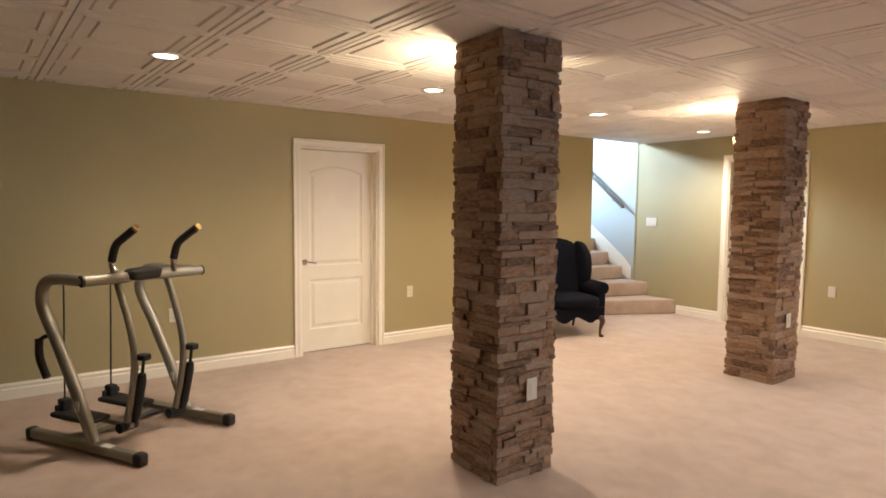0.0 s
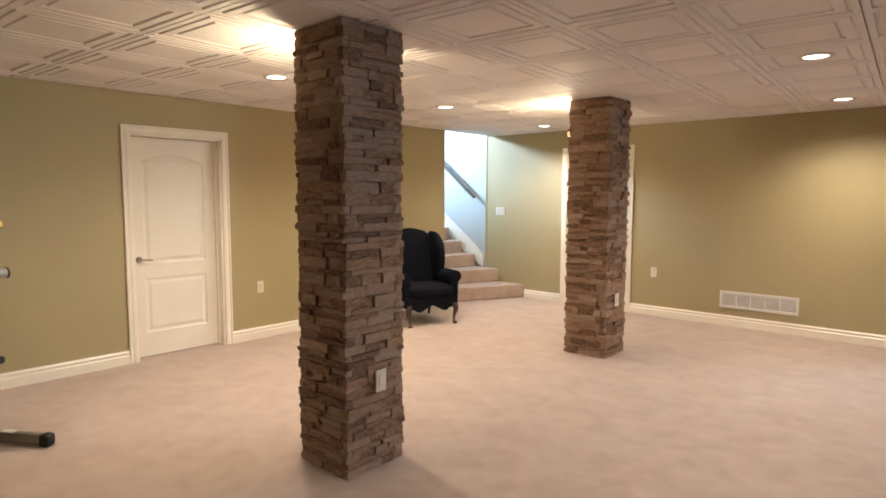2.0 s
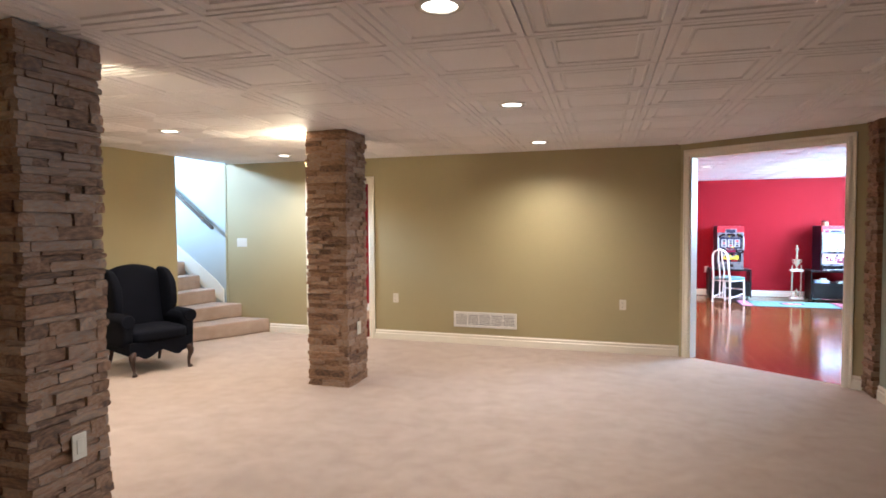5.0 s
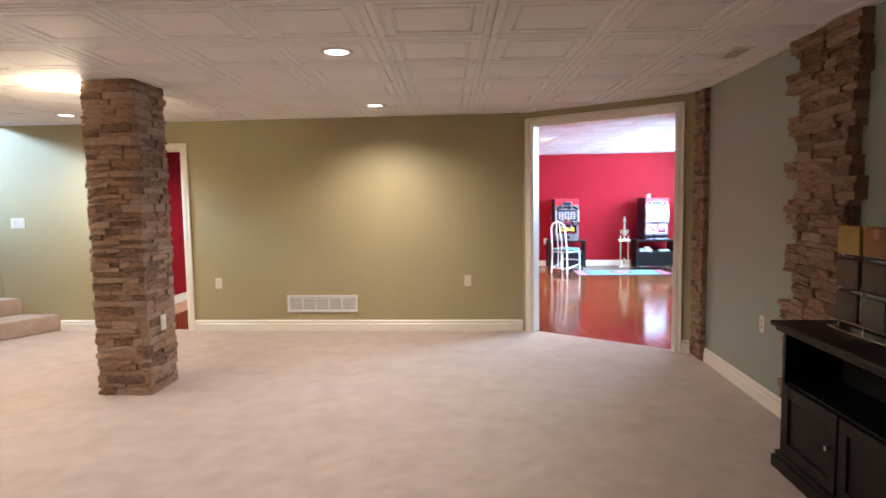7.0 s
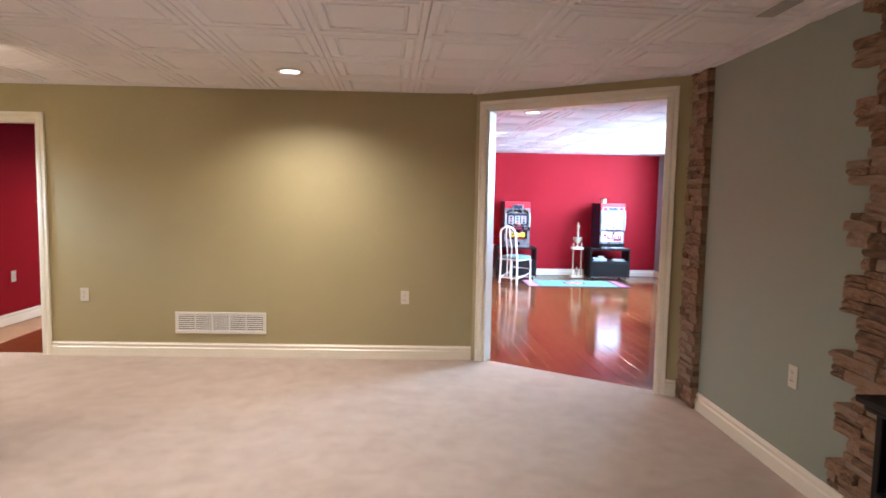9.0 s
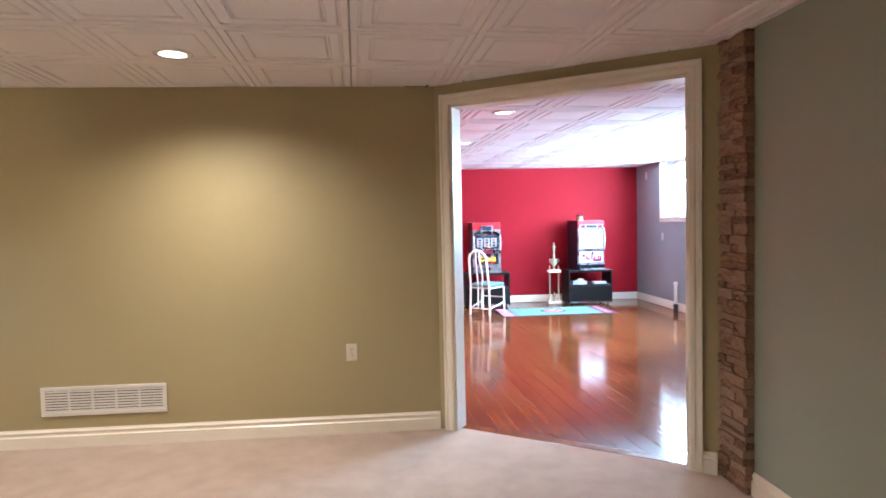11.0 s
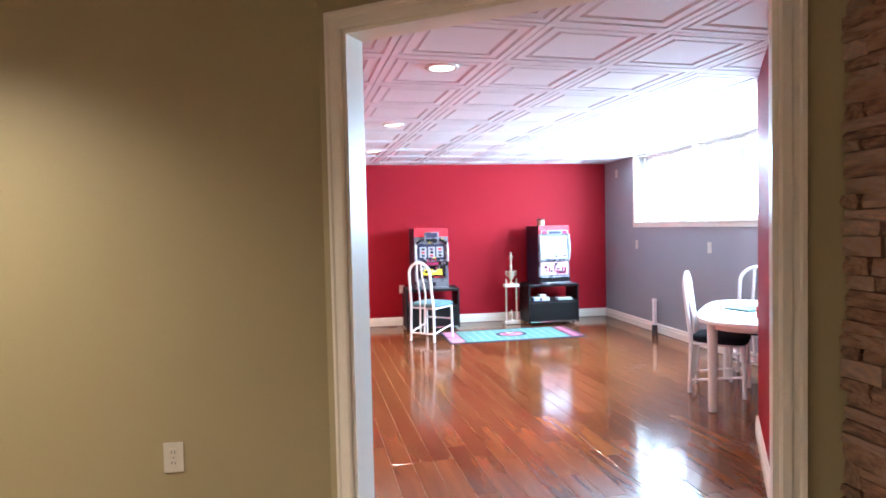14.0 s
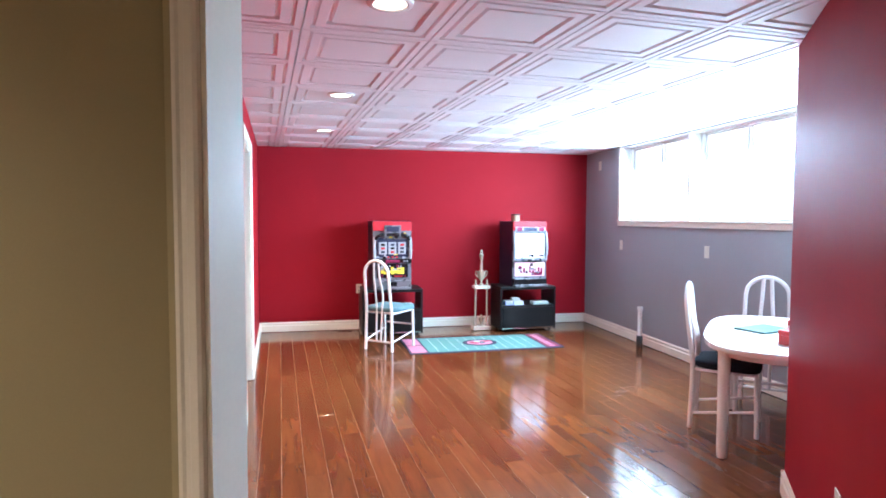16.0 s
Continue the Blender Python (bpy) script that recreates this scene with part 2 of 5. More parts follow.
def prism(points, z0, z1, bm=None, bevel=0.0):
    """A flat outline (x, y), pulled up from z0 to z1."""
    own = bmesh.new()
    low = [own.verts.new((x, y, z0)) for x, y in points]
    high = [own.verts.new((x, y, z1)) for x, y in points]
    own.faces.new(low[::-1])
    own.faces.new(high)
    for i in range(len(points)):
        j = (i + 1) % len(points)
        own.faces.new((low[i], low[j], high[j], high[i]))
    if bevel:
        rim = [e for e in own.edges if abs(e.verts[0].co.z - e.verts[1].co.z) < 1e-6]
        bmesh.ops.bevel(own, geom=rim, offset=bevel, segments=3, affect="EDGES", profile=0.5)
    return join(bm, own)


def tube(points, radius, sides=12, bm=None, cap=True, flat=1.0):
    """A round bar along a path; radius may be a list."""
    own = bmesh.new()
    pts = [Vector(p) for p in points]
    rings = []
    side = None
    for i, p in enumerate(pts):
        d = (pts[min(i + 1, len(pts) - 1)] - pts[max(i - 1, 0)]).normalized()
        if side is None:
            side = d.orthogonal().normalized()
        side = (side - d * side.dot(d)).normalized()
        up = d.cross(side)
        r = radius[i] if isinstance(radius, (list, tuple)) else radius
        rings.append([own.verts.new(p + (side * math.cos(a) + up * math.sin(a) * flat) * r) for a in [2 * math.pi * k / sides for k in range(sides)]])
    for a, b in zip(rings, rings[1:]):
        for k in range(sides):
            own.faces.new((a[k], a[(k + 1) % sides], b[(k + 1) % sides], b[k]))
    if cap:
        own.faces.new(rings[0][::-1])
        own.faces.new(rings[-1])
    return join(bm, own)


def bend(points, n=6):
    """A smooth path through a few points."""
    p = [Vector(q) for q in points]
    p = [p[0] * 2 - p[1]] + p + [p[-1] * 2 - p[-2]]
    out = []
    for i in range(1, len(p) - 2):
        a, b, c, d = p[i - 1:i + 3]
        for k in range(n):
            t = k / n
            out.append(0.5 * (2 * b + (c - a) * t + (2 * a - 5 * b + 4 * c - d) * t * t + (3 * b - a - 3 * c + d) * t ** 3))
    return out + [p[-2]]


def lathe(profile, sides=24, bm=None):
    """A turned shape from (radius, height) pairs."""
    own = bmesh.new()
    rings = [[own.verts.new((r * math.cos(2 * math.pi * k / sides), r * math.sin(2 * math.pi * k / sides), z)) for k in range(sides)] for r, z in profile]
    for a, b in zip(rings, rings[1:]):
        for k in range(sides):
            own.faces.new((a[k], a[(k + 1) % sides], b[(k + 1) % sides], b[k]))
    own.faces.new(rings[0][::-1])
    own.faces.new(rings[-1])
    return join(bm, own)


def moved(bm, m):
    bmesh.ops.transform(bm, matrix=m, verts=bm.verts)
    return bm


def run(profile, a, b, inward, bm=None):
    """A moulding: a profile of (out, up) pairs, from floor point a to b, standing out towards inward."""
    own = bmesh.new()
    a, b, w = Vector((*a, 0)), Vector((*b, 0)), Vector((*inward, 0)).normalized()
    ends = [[own.verts.new(p + w * o + Vector((0, 0, u))) for o, u in profile] for p in (a, b)]
    k = len(profile)
    for i in range(k):
        own.faces.new((ends[0][i], ends[0][(i + 1) % k], ends[1][(i + 1) % k], ends[1][i]))
    own.faces.new(ends[0][::-1])
    own.faces.new(ends[1])
    return join(bm, own)


BASE = [(0, 0), (0.018, 0), (0.018, 0.072), (0.010, 0.080), (0.010, 0.092), (0.014, 0.096), (0.014, 0.102), (0.006, 0.113), (0.006, 0.118), (0, 0.118)]


def casing(name, m, width, height, label, thick=T, cw=0.068, lining=True, sides=(1,)):
    """Door trim round an opening: moulded casings on the wall's face (local -y), and the lining. m: the foot of the opening's left edge."""
    top = thing(name, m, label, "door trim")
    top["kind"] = "structure"
    prof = [(0, 0), (0, 0.012), (0.008, 0.018), (0.03, 0.018), (0.036, 0.014), (0.05, 0.014), (0.056, 0.02), (cw, 0.02), (cw, 0)]
    for s in sides:
        yy = 0.0 if s == 1 else thick
        for nm, base, along, out in (("casing", Vector((0, yy, 0)), Vector((0, 0, 1)), Vector((-1, 0, 0))), ("casing", Vector((width, yy, 0)), Vector((0, 0, 1)), Vector((1, 0, 0)))):
            own = bmesh.new()
            e = []
            for z, mit in ((0, 0), (height, 1)):
                e.append([own.verts.new(base + out * o + along * (z + mit * o) + Vector((0, -s * d, 0))) for o, d in prof])
            k = len(prof)
            for i in range(k):
                own.faces.new((e[0][i], e[0][(i + 1) % k], e[1][(i + 1) % k], e[1][i]))
            own.faces.new(e[0]), own.faces.new(e[1])
            part(nm, own, "trim", top)
        own = bmesh.new()
        e = []
        for x, sg in ((0, -1), (width, 1)):
            e.append([own.verts.new((x + sg * o, yy - s * d, height + o)) for o, d in prof])
        k = len(prof)
        for i in range(k):
            own.faces.new((e[0][i], e[0][(i + 1) % k], e[1][(i + 1) % k], e[1][i]))
        own.faces.new(e[0]), own.faces.new(e[1])
        part("head_casing", own, "trim", top)
    if lining:
        part("jamb", box(0, 0.016, 0.001, thick - 0.001, 0, height), "trim", top)
        part("jamb", box(width - 0.016, width, 0.001, thick - 0.001, 0, height), "trim", top)
        part("head_jamb", box(0.0, width, 0.001, thick - 0.001, height - 0.016, height + 0.001), "trim", top)
    return top


# ---- the large structure ----
def slant(s, n, z=0.0):
    """A place by its distance along the slanted wall and behind its face."""
    return DA + DIAG * s + DNRM * n + Vector((0, 0, z))


SLANT = Matrix(((DIAG.x, DNRM.x, 0, DA.x), (DIAG.y, DNRM.y, 0, DA.y), (0, 0, 1, 0), (0, 0, 0, 1)))
O0, O1, OH = 0.11, 1.56, 2.15          # the wide opening in the slanted wall
D0, D1, DH = 3.10, 3.905, 1.945        # the closed door in the west wall
H0, H1, HH = -3.33, -2.485, 1.985      # the hall doorway in the north wall
G0, G1, GH = -3.35, -2.24, 1.985        # the doorway in the game room's west wall
W0, W1, WZ0, WZ1 = 9.17, 13.24, 1.40, 2.275   # the window band in the grey wall
STAIR_Y = 7.06
CORNER_X = -4.67

floor_pts = [(XW, YS), (XE, YS), (XE, slant(1.76, 0.0).y), tuple(slant(O1 + 0.02, 0.0))[:2], tuple(slant(O1 + 0.02, 0.07))[:2], tuple(slant(O0 - 0.02, 0.07))[:2],
             tuple(slant(O0 - 0.02, 0.0))[:2], (DA.x, YN), (H1, YN), (H1, YN + 0.05), (H0, YN + 0.05), (H0, YN), (CORNER_X, YN), (CORNER_X - 0.3, YN), (CORNER_X - 0.3, STAIR_Y), (XW, STAIR_Y), (XW, D1), (XW - T, D1), (XW - T, D0), (XW, D0)]
structure("carpet", prism(floor_pts, -0.03, 0.0), "carpet", "beige cut-pile carpet with faint foot marks", "carpet")
structure("slab", box(-8.4, 6.0, YS - 0.4, 14.9, -0.25, -0.04), "mortar", "concrete slab below the floor coverings", "floor")

bm = box(XW - T, XW, YS, D0, 0, CEIL + 0.1)
box(XW - T, XW, D1, STAIR_Y, 0, CEIL + 0.1, bm=bm)
box(XW - T, XW, D0, D1, DH, CEIL + 0.1, bm=bm)
structure("wall_west", bm, "olive", "olive green painted wall with a white door", "wall")
structure("wall_south", box(XW - T, XE + T, YS - T, YS, 0, CEIL + 0.1), "olive", "plain olive green painted wall", "wall")
structure("wall_east", box(XE, XE + T, YS, slant(1.76, 0).y, 0, CEIL + 0.1), "sage", "grey-green wall with strips of ledge stone", "wall")
bm = box(CORNER_X, H0, YN, YN + T, 0, CEIL - 0.001)
box(H1, DA.x, YN, YN + T, 0, CEIL - 0.001, bm=bm)
box(H0, H1, YN, YN + T, HH, CEIL - 0.001, bm=bm)
structure("wall_north", bm, "olive", "olive green painted wall above a return-air grille", "wall")
bm = box(0, O0, 0, T, 0, CEIL - 0.001, m=SLANT)
box(O1, 1.80, 0, T, 0, CEIL - 0.001, bm=bm, m=SLANT)
box(O0, O1, 0, T, OH, CEIL - 0.001, bm=bm, m=SLANT)
structure("wall_slanted", bm, "olive", "slanted olive wall with a wide cased opening", "wall")
structure("partition", box(1.645, 1.765, T + 0.002, 2.41, 0, CEIL + 0.1, m=SLANT), "red", "deep red painted partition wall", "wall")

# stairwell, open above to an unseen landing that is added to shape its daylight
UPPER_Y = 4.3
structure("wall_landing_south", box(-8.3, -4.45, UPPER_Y - T, UPPER_Y - 0.001, 2.3, 4.9), "stair_paint", "unseen pale wall added to enclose the stairwell's daylight", "wall")
structure("floor_landing", box(-8.2, -4.602, UPPER_Y, STAIR_Y - T - 0.001, 2.30, 2.42), "carpet", "unseen beige floor added to enclose the stairwell's daylight", "floor")
structure("wall_stair_north", box(-8.2, CORNER_X - 0.002, YN, YN + T, -0.02, 4.9), "stair_paint", "pale painted stairwell wall with a handrail", "wall")
structure("wall_stair_south", box(-8.2, XW - T - 0.002, STAIR_Y - T, STAIR_Y, -0.02, 2.42), "stair_paint", "pale painted stairwell wall", "wall")
bm = box(-8.3, -8.2, UPPER_Y, YN + T, -0.02, 3.0)
box(-8.3, -8.2, UPPER_Y, YN + T, 4.4, 4.9, bm=bm)
structure("wall_stair_west", bm, "stair_paint", "pale painted wall at the head of the stairs", "wall")
bm = box(-4.6, -4.45, UPPER_Y, YN + T, CEIL + 0.12, 4.9)
structure("wall_stair_head", bm, "stair_paint", "pale painted wall above the stair opening", "wall")
structure("ceiling_stair", box(-8.3, -4.4, UPPER_Y - T, YN + T, 4.9, 5.0), "ceiling", "plain white ceiling above the stairwell", "ceiling")

# game room and hall
structure("wall_far_red", box(XRL - T, XG + T, YR, YR + T, -0.02, CEIL + 0.1), "red", "deep red painted end wall", "wall")
bm = box(XG, XG + 0.25, 8.2, W0, -0.02, CEIL + 0.1)
box(XG, XG + 0.25, W1, YR, -0.02, CEIL + 0.1, bm=bm)
box(XG, XG + 0.25, W0, W1, -0.02, WZ0, bm=bm)
box(XG, XG + 0.25, W0, W1, WZ1, CEIL + 0.1, bm=bm)
structure("wall_grey", bm, "grey", "grey painted wall below a band of windows", "wall")
structure("wall_game_south", box(3.25, XG + 0.25, 8.08, 8.2, -0.02, CEIL + 0.1), "grey", "grey painted wall behind the partition", "wall")
GWALL = pose(XRL, YR, 0, 0, 0, 3.7)     # the game room's west wall runs a little out of square
bm = box(-T, 0, -5.98, G0, -0.02, CEIL + 0.1, m=GWALL)
box(-T, 0, G1, -0.002, -0.02, CEIL + 0.1, bm=bm, m=GWALL)
box(-T, 0, G0, G1, GH, CEIL + 0.1, bm=bm, m=GWALL)
structure("wall_game_west", bm, "red", "deep red painted wall with a cased doorway", "wall")
structure("wall_hall_west", box(-3.70, -3.575, YN + T + 0.002, 12.6, -0.02, CEIL + 0.1), "red", "deep red painted hall wall", "wall")
structure("wall_hall_north", box(-3.70, 0.79, 12.6, 12.72, -0.02, CEIL + 0.1), "red", "deep red painted hall wall", "wall")
structure("ceiling_hall", box(-3.70, 1.0, YN + T + 0.002, 12.72, CEIL + 0.005, CEIL + 0.1), "ceiling", "plain white hall ceiling", "ceiling")


# ---- ceilings of coffered tiles ----
def tile_field(x0, x1, y0, y1, sx, sy, cuts, turn, px, py, deep):
    """Coffered tiles of px by py: a flat border, two stepped grooves and a raised field, cut off at the walls."""
    rings = [(0.4958, 0.012), (0.4925, 0.0), (0.442, 0.0), (0.434, 0.013), (0.418, 0.013), (0.408, 0.001), (0.338, 0.001), (0.327, 0.015), (0.309, 0.015), (0.297, 0.003)]
    verts, faces = [], []
    i0, i1 = math.floor((x0 - sx) / px), math.ceil((x1 - sx) / px)
    j0, j1 = math.floor((y0 - sy) / py), math.ceil((y1 - sy) / py)
    for i in range(i0, i1):
        for j in range(j0, j1):
            cx, cy = sx + (i + 0.5) * px, sy + (j + 0.5) * py
            sag = random.uniform(0, 0.0025)
            k0 = len(verts)
            for r, z in rings:
                verts += [(cx + a * r * px, cy + b * r * py, CEIL + z * deep - sag) for a, b in ((-1, -1), (1, -1), (1, 1), (-1, 1))]
            for q in range(len(rings) - 1):
                for c in range(4):
                    a, b = k0 + q * 4 + c, k0 + q * 4 + (c + 1) % 4
                    faces.append((a, b, b + 4, a + 4))
            e = k0 + (len(rings) - 1) * 4
            faces.append((e, e + 1, e + 2, e + 3))
    # carrier plate above the tiles
    k0 = len(verts)
    X0, X1, Y0, Y1 = sx + i0 * px, sx + i1 * px, sy + j0 * py, sy + j1 * py
    verts += [(X0, Y0, CEIL + 0.03), (X1, Y0, CEIL + 0.03), (X1, Y1, CEIL + 0.03), (X0, Y1, CEIL + 0.03)]
    faces.append((k0, k0 + 1, k0 + 2, k0 + 3))
    data = bpy.data.meshes.new("tmp")
    data.from_pydata(verts, [], faces)
    bm = bmesh.new()
    bm.from_mesh(data)
    bpy.data.meshes.remove(data)
    moved(bm, Matrix.Translation((sx, sy, 0)) @ pose(0, 0, 0, 0, 0, turn) @ Matrix.Translation((-sx, -sy, 0)))
    for co, no in cuts:
        bmesh.ops.bisect_plane(bm, geom=bm.verts[:] + bm.edges[:] + bm.faces[:], plane_co=co, plane_no=no, clear_outer=True)
    return bm


def flat_part(name, bm, material):
    data = bpy.data.meshes.new(name)
    bm.to_mesh(data)
    bm.free()
    data.materials.append(M[material])
    return new(name, data)


mid = slant(0, T / 2)
M["concrete"] = vary("pale_concrete", (0.5, 0.5, 0.48), 0.9, 0.1, 3, 60, 0.2)
M["daylight"] = glow("bright_daylight", (0.86, 0.93, 1.0), 4.5)
bm = tile_field(XW - 0.6, XE + 0.6, YS - 0.6, YN + 0.6, 0.19, 5.70, [((XW - 0.01, 0, 0), (-1, 0, 0)), ((XE + 0.05, 0, 0), (1, 0, 0)), ((0, YS - 0.05, 0), (0, -1, 0)), ((0, YN + 0.004, 0), (0, 1, 0)), (slant(0, 0.004), DNRM)], 3.5, 0.605, 0.612, 0.75)
tagged(flat_part("ceiling", bm, "ceiling"), "white coffered drop ceiling of square tiles", "ceiling", "", "structure")
bm = tile_field(XRL - 0.6, XG + 0.6, 6.4, YR + 0.6, 2.739, 8.938, [(GWALL @ Vector((-0.05, 0, 0)), GWALL.to_3x3() @ Vector((-1, 0, 0))), ((XG + 0.05, 0, 0), (1, 0, 0)), ((0, YR + 0.05, 0), (0, 1, 0)), (slant(0, T - 0.02), -DNRM)], 5.0, 0.61, 0.615, 1.0)
tagged(flat_part("ceiling_game", bm, "ceiling"), "white coffered drop ceiling of square tiles", "ceiling", "", "structure")
structure("roof_deck", box(XW - 0.02, XE + T, YS - T, YN + T, CEIL + 0.101, CEIL + 0.2), "mortar", "floor deck above the drop ceiling", "ceiling")
structure("roof_deck_game", box(XRL - 0.3, XG + 0.25, YN + T + 0.002, YR + T, CEIL + 0.101, CEIL + 0.2), "mortar", "floor deck above the drop ceiling", "ceiling")

# ---- skirting boards ----
def skirting(name, a, b, inward):
    return structure(name, run(BASE, a, b, inward), "trim", "white moulded baseboard along the wall", "baseboard")


skirting("baseboard", (XW, YS), (XW, D0 - 0.07), (1, 0))
skirting("baseboard", (XW, D1 + 0.07), (XW, STAIR_Y - 0.002), (1, 0))
skirting("baseboard", (-3.98, YN), (H0 - 0.07, YN), (0, -1))
skirting("baseboard", (H1 + 0.07, YN), (DA.x - 0.005, YN), (0, -1))
skirting("baseboard", (XE, 5.46), (XE, 6.89), (-1, 0))
skirting("baseboard", (XE, YS), (XE, 4.8), (-1, 0))
skirting("baseboard", (XW, YS), (XE, YS), (0, 1))
skirting("baseboard", tuple(slant(O1 + 0.07, 0))[:2], tuple(slant(1.70, 0))[:2], tuple(-DNRM)[:2])
skirting("baseboard", (XRL, YR), (XG, YR), (0, -1))
skirting("baseboard", (XG, 8.2), (XG, YR - 0.016), (-1, 0))
for a, b in ((G1 + 0.07, -0.016), (-5.9, G0 - 0.07)):
    skirting("baseboard", tuple(GWALL @ Vector((0, a, 0)))[:2], tuple(GWALL @ Vector((0, b, 0)))[:2], tuple(GWALL.to_3x3() @ Vector((1, 0, 0)))[:2])
skirting("baseboard", (-3.575, YN + T + 0.01), (-3.575, 12.6), (1, 0))
skirting("baseboard", (-3.559, 12.6), (0.75, 12.6), (0, -1))
skirting("baseboard", tuple(slant(1.645, T + 0.03))[:2], tuple(slant(1.645, 2.41))[:2], tuple(-DIAG)[:2])
skirting("baseboard", tuple(slant(1.629, 2.41))[:2], tuple(slant(1.765, 2.41))[:2], tuple(DNRM)[:2])

# ---- door trim ----
casing("door_trim", pose(XW, D0, 0, 0, 0, 90), D1 - D0, DH, "white moulded casing round the closed door")
casing("doorway_trim", pose(H0, YN, 0), H1 - H0, HH, "white moulded casing round the hall doorway", sides=(1, -1))
casing("opening_trim", SLANT @ pose(O0, 0, 0), O1 - O0, OH, "white moulded casing round the wide opening", sides=(1, -1))
casing("doorway_trim", GWALL @ pose(0, G0, 0, 0, 0, 90), G1 - G0, GH, "white moulded casing round a doorway in the red wall", sides=(1,))
structure("threshold", box(O0, O1, 0.06, T + 0.02, -0.012, 0.002, bevel=0.002, m=SLANT), "plank", "narrow wooden threshold strip", "threshold")


# ---- window band ----
def window_unit(y0, y1):
    w = thing("window_1", pose(XG, y0, WZ0), "white framed basement window full of daylight", "window", "window band")
    w["kind"] = "structure"
    L, Hh = y1 - y0, WZ1 - WZ0
    f = 0.024
    fr = box(0.10, 0.17, 0, f, 0, Hh, 0.004)
    box(0.10, 0.17, L - f, L, 0, Hh, 0.004, fr)
    box(0.10, 0.17, 0.0, L, 0, f, 0.004, fr)
    box(0.10, 0.17, 0.0, L, Hh - f, Hh, 0.004, fr)
    part("window_frame", fr, "white", w)
    for a, b, d in ((f, L / 2 + 0.02, 0.115), (L / 2 - 0.02, L - f, 0.14)):
        s = 0.02
        sash = box(d, d + 0.02, a, a + s, f, Hh - f, 0.003)
        box(d, d + 0.02, b - s, b, f, Hh - f, 0.003, sash)
        box(d, d + 0.02, a, b, f, f + s, 0.003, sash)
        box(d, d + 0.02, a, b, Hh - f - s, Hh - f, 0.003, sash)
        sa = part("sash", sash, "white", w)
        g = part("pane", box(d + 0.008, d + 0.012, a + s, b - s, f + s, Hh - f - s), "glass", sa)
        g.visible_shadow = False
    return w


edges = [W0, 10.53, 11.88, W1]
for a, b in zip(edges, edges[1:]):
    window_unit(a + 0.02, b - 0.02)
trim = thing("window_trim", pose(XG, 0, 0), "white casing and sill round the window band", "window trim")
trim["kind"] = "structure"
part("window_sill", box(-0.03, 0.11, W0 - 0.05, W1 + 0.05, WZ0 - 0.02, WZ0 - 0.001, 0.004), "trim", trim)
part("apron", box(-0.016, -0.001, W0 - 0.05, W1 + 0.05, WZ0 - 0.07, WZ0 - 0.021, 0.003), "trim", trim)
part("side_casing", box(-0.016, -0.001, W1, W1 + 0.05, WZ0, CEIL - 0.002, 0.003), "trim", trim)
part("side_casing", box(-0.016, -0.001, W0 - 0.05, W0, WZ0, CEIL - 0.002, 0.003), "trim", trim)
for y in (W0 + 0.001, W1 - 0.011):
    part("reveal", box(-0.001, 0.249, y, y + 0.010, WZ0, WZ1 - 0.001), "white", trim, "white reveal board")
part("reveal", box(-0.001, 0.249, W0 + 0.012, W1 - 0.012, WZ1 - 0.008, WZ1 - 0.0005), "white", trim, "white reveal board")
for y in edges[1:-1]:
    part("mullion", box(-0.012, 0.17, y - 0.019, y + 0.019, WZ0, WZ1, 0.003), "trim", trim)
structure("ground", box(XG + 0.251, 60, -30, 60, 1.0, 1.05), "concrete", "pale concrete outside the basement windows", "ground")
tagged(flat_part("backdrop", box(XG + 1.6, XG + 1.62, 5.5, 17.0, 1.05, 4.2), "daylight"), "pale overexposed daylight beyond the windows", "backdrop", "", "structure")

# ---- stairs ----
stairs = thing("staircase", pose(0, 0, 0), "carpeted staircase with two wide bottom steps", "stairs")
stairs["kind"] = "structure"
noses = [(-4.0, -4.50, 0.187), (-4.44, -4.82, 0.374), (-4.86, -5.04, 0.561), (-5.12, -5.16, 0.748)]
while len(noses) < 14:
    a, b, z = noses[-1]
    noses.append((a - 0.255, b - 0.255, z + 0.187)) if len(noses) > 3 else None
for i, (a, b, z) in enumerate(noses):
    back = -8.15
    yn = YN - 0.002
    ys = STAIR_Y + 0.002
    part("step", prism([(a, yn), (back, yn), (back, ys), (b, ys)], z - 0.187 + (0.001 if i else 0), z, bevel=0.018 if i < 9 else 0.0), "carpet", stairs)
sk = bmesh.new()
sk_pts = [(-4.72, 0.374), (-4.72, 0.56), (-4.86, 0.70), (-7.2, 2.43), (-7.2, 2.15), (-4.95, 0.5)]
lo = [sk.verts.new((x, YN - 0.003, z)) for x, z in sk_pts]
hi = [sk.verts.new((x, YN - 0.02, z)) for x, z in sk_pts]
sk.faces.new(lo), sk.faces.new(hi[::-1])
for i in range(len(sk_pts)):
    j = (i + 1) % len(sk_pts)
    sk.faces.new((lo[i], hi[i], hi[j], lo[j]))
part("stair_skirt", sk, "trim", stairs, "white sloping skirt board")
structure("corner_bead", box(CORNER_X - 0.012, CORNER_X + 0.012, YN - 0.006, YN + 0.004, 0.37, CEIL), "olive", "thin painted corner strip at the stair opening", "trim")

